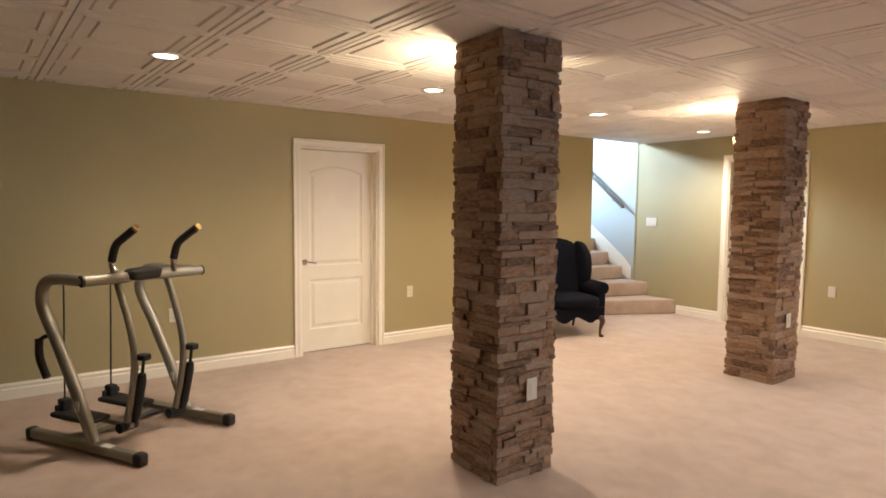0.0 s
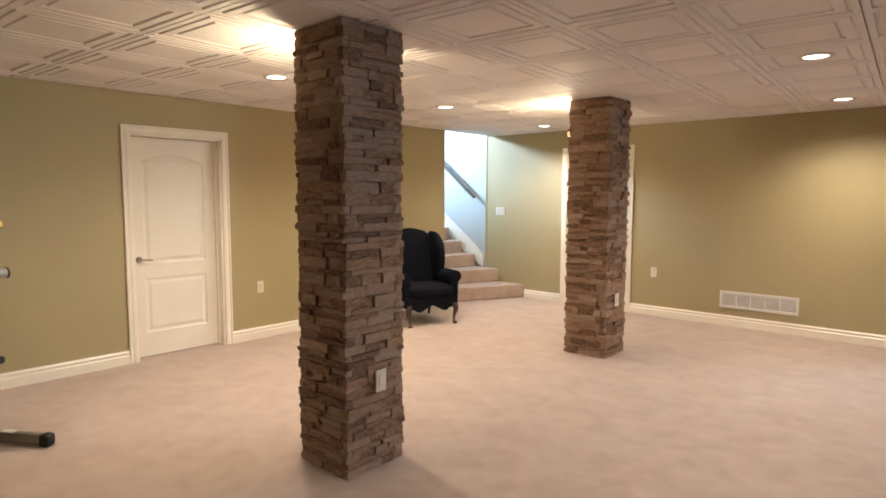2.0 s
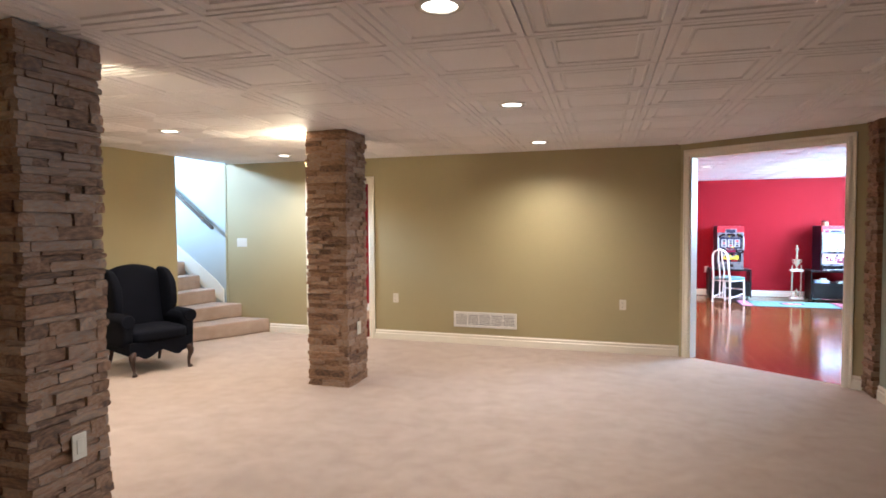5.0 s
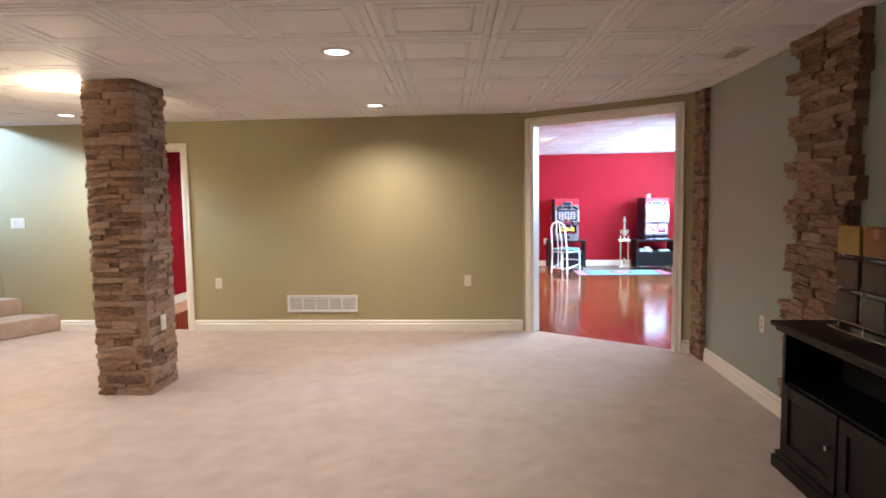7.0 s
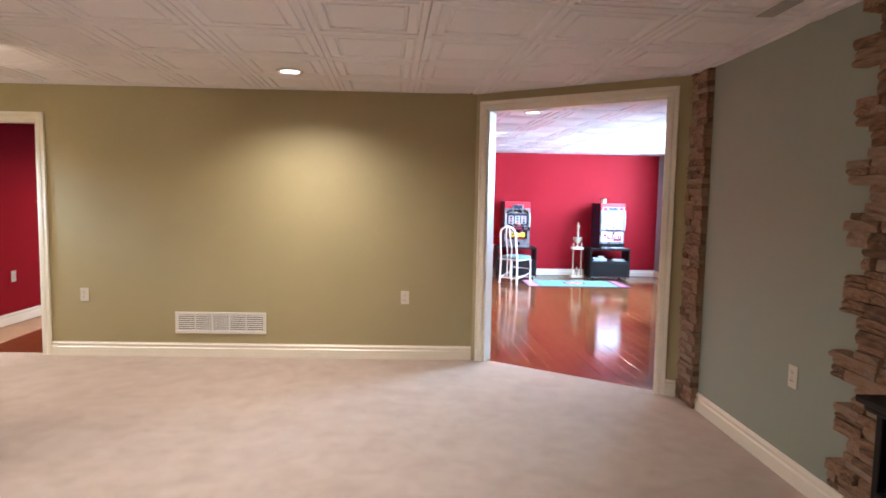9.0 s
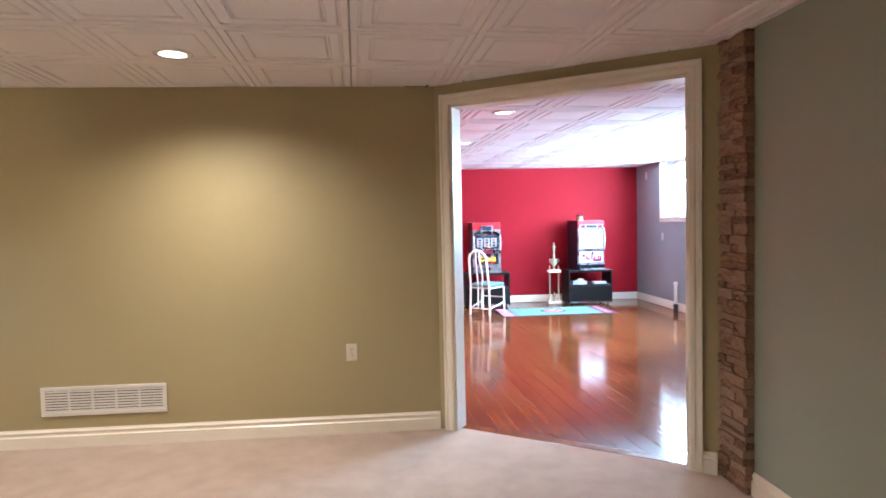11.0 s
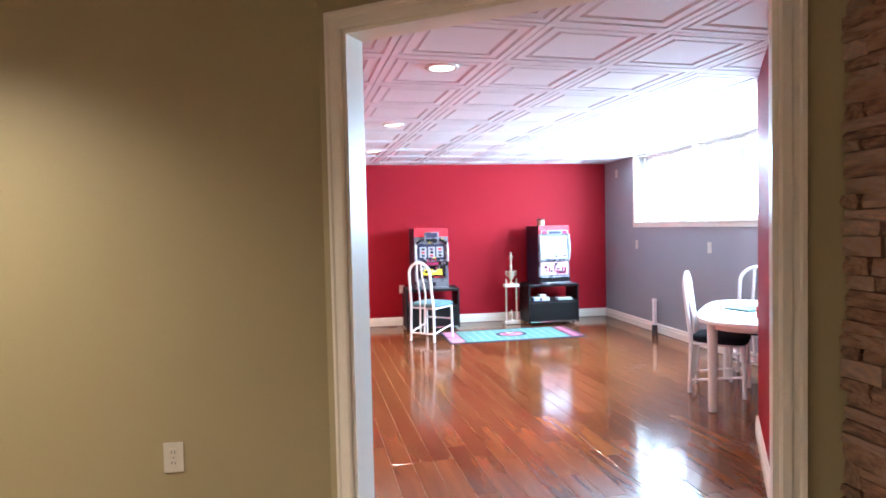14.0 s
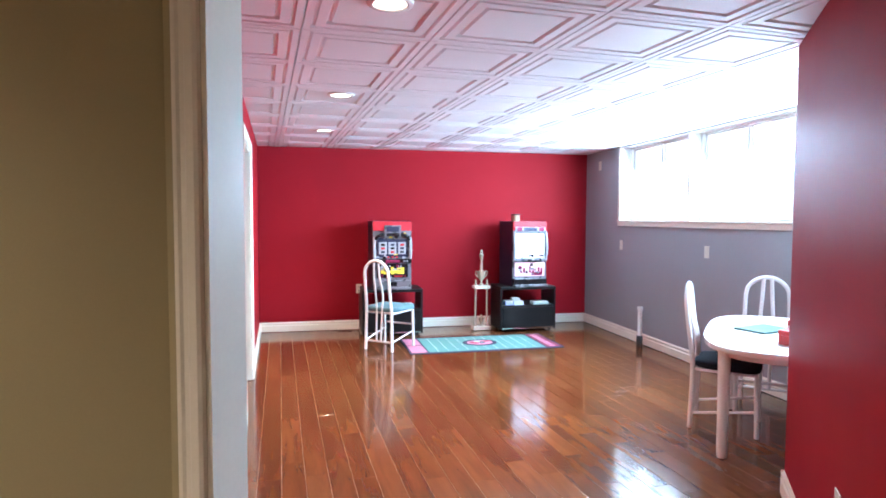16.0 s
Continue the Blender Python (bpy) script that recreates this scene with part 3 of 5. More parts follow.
rail = thing("handrail", pose(0, 0, 0), "dark wooden handrail on the stairwell wall", "handrail")
dirv = (Vector((-7.4, 0, 3.45)) - Vector((-4.83, 0, 1.40))).normalized()
part("rail", tube([Vector((-4.83, YN - 0.075, 1.40)) + dirv * d for d in (0, 0.01, 0.03, 1.0, 2.0, 3.2)], [0.014, 0.022, 0.026, 0.026, 0.026, 0.026], 14), "rail", rail, smooth=True)
for d in (0.25, 1.4, 2.6):
    p = Vector((-4.83, YN - 0.075, 1.40)) + dirv * d
    part("bracket", tube([p + Vector((0, 0, -0.02)), p + Vector((0, 0.0, -0.06)), p + Vector((0, 0.072, -0.08))], 0.007, 8), "chrome", rail, "metal bracket")


# ---- ledge stone ----
def stone_meshes(count=9):
    """Rough stones of unit size, shared by all pieces."""
    made = []
    for i in range(count):
        bm = bmesh.new()
        bmesh.ops.create_cube(bm, size=1.0)
        bmesh.ops.subdivide_edges(bm, edges=bm.edges[:], cuts=1, use_grid_fill=True)
        for v in bm.verts:
            out = sum(abs(c) > 0.4 for c in v.co)
            if out == 3:
                v.co *= 0.965
            v.co += Vector((random.uniform(-1, 1) * 0.012, random.uniform(-1, 1) * 0.08, random.uniform(-1, 1) * 0.03))
        data = bpy.data.meshes.new("stone")
        bmesh.ops.recalc_face_normals(bm, faces=bm.faces)
        bm.to_mesh(data)
        bm.free()
        data.materials.append(M["stone"])
        made.append(data)
    return made


STONES = stone_meshes()


def courses(z0, z1, low=0.024, high=0.062):
    out, z = [], z0
    while z < z1 - 0.012:
        h = random.choice((random.uniform(low, 0.042), random.uniform(0.036, high)))
        h = min(h, z1 - z)
        out.append((z, h))
        z += h
    return out


def stone_course(u0, u1, z, h, longest=0.24):
    """Splits one course into stones; a tall stone is now and then split into two thin ones."""
    out, u = [], u0
    while u < u1 - 0.01:
        w = min(random.uniform(0.07, longest), u1 - u)
        if u1 - (u + w) < 0.05:
            w = u1 - u
        d = random.uniform(0.024, 0.048)
        if h > 0.048 and random.random() < 0.3:
            k = random.uniform(0.35, 0.65)
            out += [(u, w, z, h * k, d), (u, w, z + h * k, h * (1 - k), random.uniform(0.024, 0.048))]
        else:
            out.append((u, w, z, h, d))
        u += w
    return out


def lay(parent, stones, m, loose):
    """Lays stones on a face: m takes (along, outwards, up) into the parent's space. loose: the pieces are parts; else one joined mesh."""
    joined = bmesh.new()
    for u, w, z, h, d in stones:
        g = 0.002
        local = m @ pose(u + w / 2, d / 2 - 0.012, z + h / 2, random.uniform(-1.2, 1.2), random.uniform(-0.6, 0.6), random.uniform(-1.0, 1.0)) @ Matrix.Diagonal((w - g, d + 0.024, h - g, 1))
        data = random.choice(STONES)
        if loose:
            ob = new("stone", data)
            ob.parent = parent
            ob.matrix_basis = local
        else:
            k = len(joined.verts)
            joined.from_mesh(data)
            joined.verts.ensure_lookup_table()
            for v in joined.verts[k:]:
                v.co = local @ v.co
    if loose:
        joined.free()
    else:
        tagged(part("stone_cladding", joined, "stone", parent), kind="stuff")


def outlet(x, y, z, rz, label="ivory duplex wall outlet", gangs=1, kind="outlet", slotted=True, proud=0.0):
    """A cover plate whose back lies on the wall; local -y looks into the room."""
    o = thing("wall_" + kind if kind != "outlet" else "wall_outlet", pose(x, y, z, 0, 0, rz) @ pose(0, -proud, 0), label, "wall plate")
    w = 0.036 + 0.023 * (gangs - 1) * 2 / 2
    part("plate", box(-w, w, -0.006, -0.0005, -0.058, 0.058, 0.003), "plastic", o)
    for k in range(gangs):
        cx = (k - (gangs - 1) / 2) * 0.046
        if kind == "outlet" and slotted:
            for s in (-0.021, 0.021):
                r = part("receptacle", box(cx - 0.016, cx + 0.016, -0.0085, -0.005, s - 0.014, s + 0.014, 0.002), "plastic", o)
                # outlet holes are raised dark strips, their shade painted on
                for sx in (-0.006, 0.006):
                    part("slot", box(cx + sx - 0.0012, cx + sx + 0.0012, -0.0092, -0.0075, s - 0.005, s + 0.006), "slot", r)
        else:
            part("rocker", box(cx - 0.016, cx + 0.016, -0.010, -0.005, -0.033, 0.033, 0.003), "plastic", o)
    part("screw", moved(lathe([(0.003, 0), (0.003, 0.0015)], 8), pose(0, -0.006, 0.0, 90)), "chrome", o)
    return o


def sconce(x, y, z, rz):
    """An uplight: local -y looks away from the pillar."""
    s = thing("wall_sconce", pose(x, y, z, 0, 0, rz), "lit amber uplight sconce on the stone pillar", "sconce")
    part("backplate", box(-0.05, 0.05, -0.02, 0.0, -0.09, 0.07, 0.006), "brass", s)
    bm = bmesh.new()
    rings = []
    for r, zz in ((0.018, -0.09), (0.04, -0.06), (0.058, 0.0), (0.068, 0.09), (0.064, 0.09), (0.052, 0.0)):
        rings.append([bm.verts.new((r * math.cos(a), -0.022 - r * math.sin(a), zz)) for a in [math.pi * k / 12 for k in range(13)]])
    for a, b in zip(rings, rings[1:]):
        for k in range(12):
            bm.faces.new((a[k], a[k + 1], b[k + 1], b[k]))
    part("shade", bm, "shade", s, "amber glass half bowl", True)
    return s


HALF = 0.163
for index, (px, py) in enumerate(((-1.778, 3.135), (-1.86, 6.09))):
    pillar = thing("stone_pillar", pose(px, py, 0), "square pillar clad in rough brown ledge stone", "pillar", "stone pillars")
    part("core", box(-HALF, HALF, -HALF, HALF, 0, CEIL + 0.004), "mortar", pillar)
    rows = courses(0.0, CEIL - 0.002)
    faces = {0: [], 1: [], 2: [], 3: []}
    for n, (z, h) in enumerate(rows):
        for side in range(4):
            e = 0.035 if (n + side) % 2 else 0.0
            faces[side] += stone_course(-HALF - e, HALF + e, z, h)
    for side in range(4):
        # 0 south, 1 east, 2 north, 3 west
        rot = pose(0, 0, 0, 0, 0, 90 * side) @ Matrix(((1, 0, 0, 0), (0, -1, 0, -HALF), (0, 0, 1, 0), (0, 0, 0, 1)))
        lay(pillar, faces[side], rot, side in (0, 1))
    outlet(px + HALF + 0.052, (3.15, 6.075)[index], (0.475, 0.51)[index], 90, "ivory outlet plate set into the stone pillar", slotted=False, kind="plate")
    sconce(px - HALF - 0.05, py - 0.02, 1.93, -90)

# stone on the east wall: a ragged chimney strip and a narrow strip beside the opening
strip = thing("stone_strip", pose(XE, 0, 0), "ragged vertical strip of brown ledge stone on the wall", "stone cladding")
step, stones, n = 1, [], 0
for z, h in courses(0.0, CEIL - 0.002, 0.03, 0.07):
    if n % 3 == 0:
        step = -step
        a, b = step * random.uniform(0.03, 0.10), random.uniform(-0.06, 0.08)
    stones += [(u, w, zz, hh, d + 0.03) for u, w, zz, hh, d in stone_course(4.84 + b, 5.43 + a, z, h, 0.3)]
    n += 1
lay(strip, stones, Matrix(((0, -1, 0, 0), (1, 0, 0, 0), (0, 0, 1, 0), (0, 0, 0, 1))), True)
strip = thing("stone_strip", pose(XE, 0, 0), "narrow vertical strip of brown ledge stone beside the opening", "stone cladding")
stones = []
for z, h in courses(0.0, CEIL - 0.002, 0.03, 0.07):
    stones += [(u, w, zz, hh, min(d, 0.05) + 0.01) for u, w, zz, hh, d in stone_course(6.89, 7.125, z, h, 0.2)]
lay(strip, stones, Matrix(((0, -1, 0, 0), (1, 0, 0, 0), (0, 0, 1, 0), (0, 0, 0, 1))), True)


# ---- fixtures ----
def downlight(x, y):
    d = thing("recessed_downlight", pose(x, y, CEIL), "round white recessed ceiling light, switched on", "ceiling light", "recessed downlights")
    bm = bmesh.new()
    prof = [(0.066, 0.004), (0.070, -0.008), (0.085, -0.010), (0.095, -0.004), (0.096, 0.004)]
    rings = [[bm.verts.new((r * math.cos(2 * math.pi * k / 32), r * math.sin(2 * math.pi * k / 32), z)) for k in range(32)] for r, z in prof]
    for a, b in zip(rings, rings[1:]):
        for k in range(32):
            bm.faces.new((a[k], a[(k + 1) % 32], b[(k + 1) % 32], b[k]))
    part("trim_ring", bm, "white", d, smooth=True)
    part("lens", lathe([(0.067, -0.003), (0.067, 0.001)], 32), "bulb", d, "glowing lens")


# the last position is a made-up fixture for the hall's added fill lamp
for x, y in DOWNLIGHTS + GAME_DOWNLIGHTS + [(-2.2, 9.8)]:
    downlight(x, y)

grille = thing("return_air_grille", pose(-1.366, YN, 0.202), "white slatted return-air grille low on the wall", "vent")
GW, GHH = 0.776, 0.187
fr = box(0, GW, -0.012, -0.001, 0, 0.024, 0.003)
box(0, GW, -0.012, -0.001, GHH - 0.024, GHH, 0.003, fr)
box(0, 0.026, -0.012, -0.001, 0.024, GHH - 0.024, 0.003, fr)
box(GW - 0.026, GW, -0.012, -0.001, 0.024, GHH - 0.024, 0.003, fr)
part("frame", fr, "vent", grille)
# flat dark sheet on the wall in place of the duct's shade
part("backing", box(0.02, GW - 0.02, -0.003, -0.0008, 0.02, GHH - 0.02), "slot", grille, "dark sheet painted in as the shade behind the slats")
for k in range(4):
    x = 0.026 + (GW - 0.052) * (k + 1) / 5
    part("divider", box(x - 0.006, x + 0.006, -0.010, -0.003, 0.024, GHH - 0.024), "vent", grille)
for k in range(8):
    z = 0.031 + k * (GHH - 0.06) / 7.2
    part("slat", box(0.026, GW - 0.026, -0.009, -0.003, z - 0.0056, z + 0.0056, m=None), "vent", grille)

register = thing("ceiling_register", pose(2.36, 5.70, CEIL), "small white slatted ceiling air register", "vent")
part("frame", box(-0.06, 0.06, -0.15, 0.15, -0.006, -0.0005, 0.002), "vent", register)
# register openings are dark strips on the frame, their shade painted on
for k in range(5):
    part("slot", box(-0.04 + k * 0.018, -0.034 + k * 0.018, -0.12, 0.12, -0.0075, -0.005), "slot", register, "dark strip painted in as a slot's shade")

outlet(XW, 4.285, 0.52, 90)
outlet(XW, 2.0, 0.50, 90)
outlet(-2.13, YN, 0.525, 0)
outlet(0.604, YN, 0.54, 0)
outlet(XE, 5.87, 0.535, -90)
outlet(-4.41, YN, 1.21, 0, "white three-gang light switch plate", 3, "switch")
outlet(2.035, YR, 0.517, 0)
outlet(XG, 13.21, 1.10, -90, "small ivory switch plate on the grey wall", 1, "switch")
outlet(XG, 11.58, 1.105, -90, "small ivory switch plate on the grey wall", 1, "switch")
outlet(XG, 13.80, 2.10, -90, "small white plate high on the grey wall", 1, "plate")
outlet(-3.575, 9.33, 0.50, 90, "ivory duplex outlet on the red hall wall")
RZ_PART = math.degrees(math.atan2(DIAG.y, DIAG.x))
p = slant(1.645, 0.755)
outlet(p.x, p.y, 1.04, RZ_PART - 90, "ivory light switch on the red partition", 1, "switch")
p = slant(1.645, 1.30)
outlet(p.x, p.y, 0.43, RZ_PART - 90, "ivory duplex outlet on the red partition")


# ---- the closed door ----
def arch_panel(x0, x1, z0, z1, rise, inset, depth, y):
    """A raised field with a moulded edge; its head may be arched."""
    def outline(o):
        pts = [(x0 + o, z0 + o), (x1 - o, z0 + o)]
        n = 10
        for k in range(n + 1):
            t = k / n
            x = (x1 - o) + ((x0 + o) - (x1 - o)) * t
            pts.append((x, z1 - o - rise + rise * math.sin(math.pi * t) if rise else z1 - o))
        return pts
    bm = bmesh.new()
    loops = []
    for o, d in ((0, 0.0), (0.012, depth), (0.026, depth), (0.05, 0.001), (inset, 0.001)):
        loops.append([bm.verts.new((x, y + d, z)) for x, z in outline(o)])
    k = len(loops[0])
    for a, b in zip(loops, loops[1:]):
        for i in range(k):
            bm.faces.new((a[i], a[(i + 1) % k], b[(i + 1) % k], b[i]))
    bm.faces.new(loops[-1])
    return bm


door = thing("door_1", pose(XW, D0, 0, 0, 0, 90), "closed white two-panel door with an arched top panel", "door")
door["kind"] = "structure"
DW = D1 - D0
slab = bmesh.new()
x0, x1, y0 = 0.02, DW - 0.02, 0.102
A0, A1, Z0, Z1, Z2, Z3 = x0 + 0.105, x1 - 0.105, 0.22, 0.70, 0.83, 1.78
box(x0, x1, y0 + 0.004, y0 + 0.035, 0.008, DH - 0.02, bm=slab)
for a, b, c, d in ((x0, A0, 0.008, DH - 0.02), (A1, x1, 0.008, DH - 0.02), (A0, A1, 0.008, Z0), (A0, A1, Z1, Z2)):
    box(a, b, y0 - 0.004, y0 + 0.006, c, d, bm=slab)
head = [(A0, DH - 0.02), (A1, DH - 0.02)] + [(A1 + (A0 - A1) * k / 10, Z3 - 0.06 + 0.06 * math.sin(math.pi * k / 10)) for k in range(11)]
own = bmesh.new()
f = [own.verts.new((x, y0 - 0.004, z)) for x, z in head]
own.faces.new(f)
join(slab, own)
part("door_leaf", slab, "trim", door)
part("panel", arch_panel(A0, A1, Z0, Z1, 0.0, 0.07, 0.009, y0 - 0.0045), "trim", door)
part("panel", arch_panel(A0, A1, Z2, Z3, 0.06, 0.07, 0.009, y0 - 0.0045), "trim", door, "arched upper panel")
part("stop", box(0.016, 0.03, y0 - 0.03, y0 - 0.006, 0, DH - 0.016), "trim", door)
part("stop", box(DW - 0.03, DW - 0.016, y0 - 0.03, y0 - 0.006, 0, DH - 0.016), "trim", door)
lever = moved(lathe([(0.028, 0), (0.028, 0.006), (0.012, 0.01), (0.011, 0.04)], 20), pose(0.075, y0 - 0.004, 0.87, 90))
tube(bend([(0.075, y0 - 0.045, 0.87), (0.11, y0 - 0.05, 0.872), (0.175, y0 - 0.045, 0.862)]), 0.009, 10, lever)
part("door_handle", lever, "chrome", door, "satin nickel lever handle", True)
# unseen dark panel, added to keep sky light out of the door's gaps
structure("door_backing", box(XW - T - 0.08, XW - T - 0.04, D0 - 0.1, D1 + 0.1, 0, CEIL), "slot", "unseen dark panel added behind the closed door to stop light", "wall")


# ---- wing chair ----
def cushion(x0, x1, y0, y1, z0, z1, r=0.03, puff=0.02):
    bm = bmesh.new()
    bmesh.ops.create_cube(bm, size=1.0)
    bmesh.ops.subdivide_edges(bm, edges=bm.edges[:], cuts=7, use_grid_fill=True)
    for v in bm.verts:
        q = v.co * 2
        s = Vector((abs(q.x) ** 5, abs(q.y) ** 5, abs(q.z) ** 5))
        k = (s.x + s.y + s.z) ** 0.2 or 1
        m = max(abs(q.x), abs(q.y), abs(q.z)) or 1
        q = q * (m / k)
        bulge = 1 + puff * (1 - min(1, max(abs(v.co.x), abs(v.co.y)) * 2))
        v.co = Vector(((x0 + x1) / 2 + q.x * (x1 - x0) / 2, (y0 + y1) / 2 + q.y * (y1 - y0) / 2, (z0 + z1) / 2 + q.z * (z1 - z0) / 2 * bulge))
    return bm


wing = thing("wing_chair", pose(-3.99, 5.985, 0, 0, 0, 68.8) @ Matrix.Diagonal((0.95, 0.95, 0.95, 1)), "navy wing-back armchair with dark cabriole legs", "armchair")
# local -y is its front
apron = bmesh.new()
prof = [(-0.33 + 0.66 * k / 24, 0.20 + 0.035 * math.cos(k / 24 * 4 * math.pi) * (1 if 4 < k < 20 else 0.3)) for k in range(25)]
lo = [apron.verts.new((x, -0.33, z)) for x, z in prof]
hi = [apron.verts.new((x, -0.335, 0.34)) for x, z in prof]
lo2 = [apron.verts.new((x, 0.28, 0.22)) for x, z in prof]
hi2 = [apron.verts.new((x, 0.28, 0.34)) for x, z in prof]
for a, b in ((lo, hi), (hi, hi2), (hi2, lo2), (lo2, lo)):
    for k in range(24):
        apron.faces.new((a[k], a[k + 1], b[k + 1], b[k]))
for k in (0, 24):
    apron.faces.new((lo[k], hi[k], hi2[k], lo2[k]))
part("seat_rail", apron, "navy", wing, "skirted front rail with a scalloped lower edge", True)
part("seat_cushion", cushion(-0.30, 0.30, -0.36, 0.20, 0.32, 0.465, puff=0.15), "navy", wing, smooth=True)
back = cushion(-0.30, 0.30, 0.12, 0.30, 0.36, 1.05, puff=0.1)
for v in back.verts:
    v.co.y += (v.co.z - 0.36) * 0.20
    v.co.z += 0.02 * (1 - (v.co.x / 0.3) ** 2) if v.co.z > 0.9 else 0
part("backrest", back, "navy", wing, smooth=True)
for s in (-1, 1):
    w = cushion(-0.05, 0.05, -0.09, 0.28, 0.46, 1.055)
    for v in w.verts:
        t = (v.co.z - 0.5) / 0.53
        if v.co.y < 0.1:
            v.co.y += 0.10 * max(0, t - 0.75) * 4 + 0.10 * (1 - min(1, t * 2.5))
        v.co.y += (v.co.z - 0.36) * 0.17
        v.co.x += s * (0.282 + 0.012 * t)
    part("wing", w, "navy", wing, smooth=True)
    arm = cushion(-0.06, 0.06, -0.30, 0.24, 0.28, 0.60)
    for v in arm.verts:
        if v.co.z > 0.5:
            v.co.x *= 1.35
        v.co.x += s * 0.315
    part("arm", arm, "navy", wing, smooth=True)
    roll = moved(lathe([(0.062, 0), (0.07, 0.01), (0.07, 0.5), (0.06, 0.52)], 20), pose(s * 0.325, -0.31, 0.555, -90))
    part("arm_roll", roll, "navy", wing, smooth=True)
    part("leg", tube(bend([(s * 0.27, -0.29, 0.25), (s * 0.305, -0.33, 0.19), (s * 0.29, -0.315, 0.09), (s * 0.285, -0.325, 0.03), (s * 0.29, -0.345, 0.008), (s * 0.29, -0.35, 0.0)], 5),
                     [0.034] * 4 + [0.036, 0.034, 0.032, 0.028, 0.024, 0.021, 0.018, 0.016, 0.015, 0.015, 0.015, 0.016, 0.018, 0.021, 0.025, 0.027, 0.026, 0.025, 0.024, 0.022, 0.02, 0.02], 12), "darkwood", wing, "dark polished cabriole leg", True)
    part("leg", tube([(s * 0.26, 0.26, 0.25), (s * 0.265, 0.30, 0.1), (s * 0.27, 0.34, 0.0)], [0.025, 0.02, 0.016], 10), "darkwood", wing, "dark splayed back leg", True)


# ---- exercise machine ----
gym = thing("exercise_glider", Matrix(((0.855, -0.52, 0, -3.63), (0.52, 0.855, 0, 1.015), (0, 0, 1, 0), (0, 0, 0, 1))), "champagne steel exercise glider with black grips", "exercise machine")
GY = 0.66


def bar_x(y):
    return 0.53 + 0.16 * y


for y in (0.0, GY):
    foot = part("base_bar", box(0.0, 0.90, y - 0.028, y + 0.028, 0.012, 0.066, 0.012), "steel", gym)
    for x0, x1 in ((-0.02, 0.03), (0.88, 0.945)):
        part("end_cap", cushion(x0, x1, y - 0.031, y + 0.031, 0.0, 0.071), "rubber", foot, "black rubber end cap", True)
    part("decal", box(0.62, 0.70, y - 0.02, y + 0.02, 0.0655, 0.0675), "white", foot, "white sticker")
    part("upright", tube(bend([(0.55, y, 0.06), (0.40, y, 0.366), (0.258, y, 0.628), (0.155, y, 0.80), (0.15, y, 0.90), (0.20, y, 0.965), (0.30, y, 0.985), (bar_x(y), y, 0.985)], 6), 0.034, 14), "steel", gym, "curved steel upright tube", True)
    part("decal", box(0.445, 0.475, y - 0.033, y - 0.029, 0.24, 0.30, m=None), "white", gym, "white warning sticker")
bar = tube([(bar_x(-0.02), -0.02, 0.985), (bar_x(GY + 0.05), GY + 0.05, 0.985)], 0.031, 18)
crossbar = part("crossbar", bar, "steel", gym, smooth=True)
for y in (-0.03, GY + 0.05):
    part("end_cap", tube([(bar_x(y), y, 0.985), (bar_x(y + 0.012), y + 0.012, 0.985)], 0.033, 18), "rubber", crossbar, "black plastic end cap")
part("console", cushion(bar_x(0.32) - 0.05, bar_x(0.32) + 0.05, 0.22, 0.44, 0.965, 1.035), "rubber", gym, "black counter console", True)
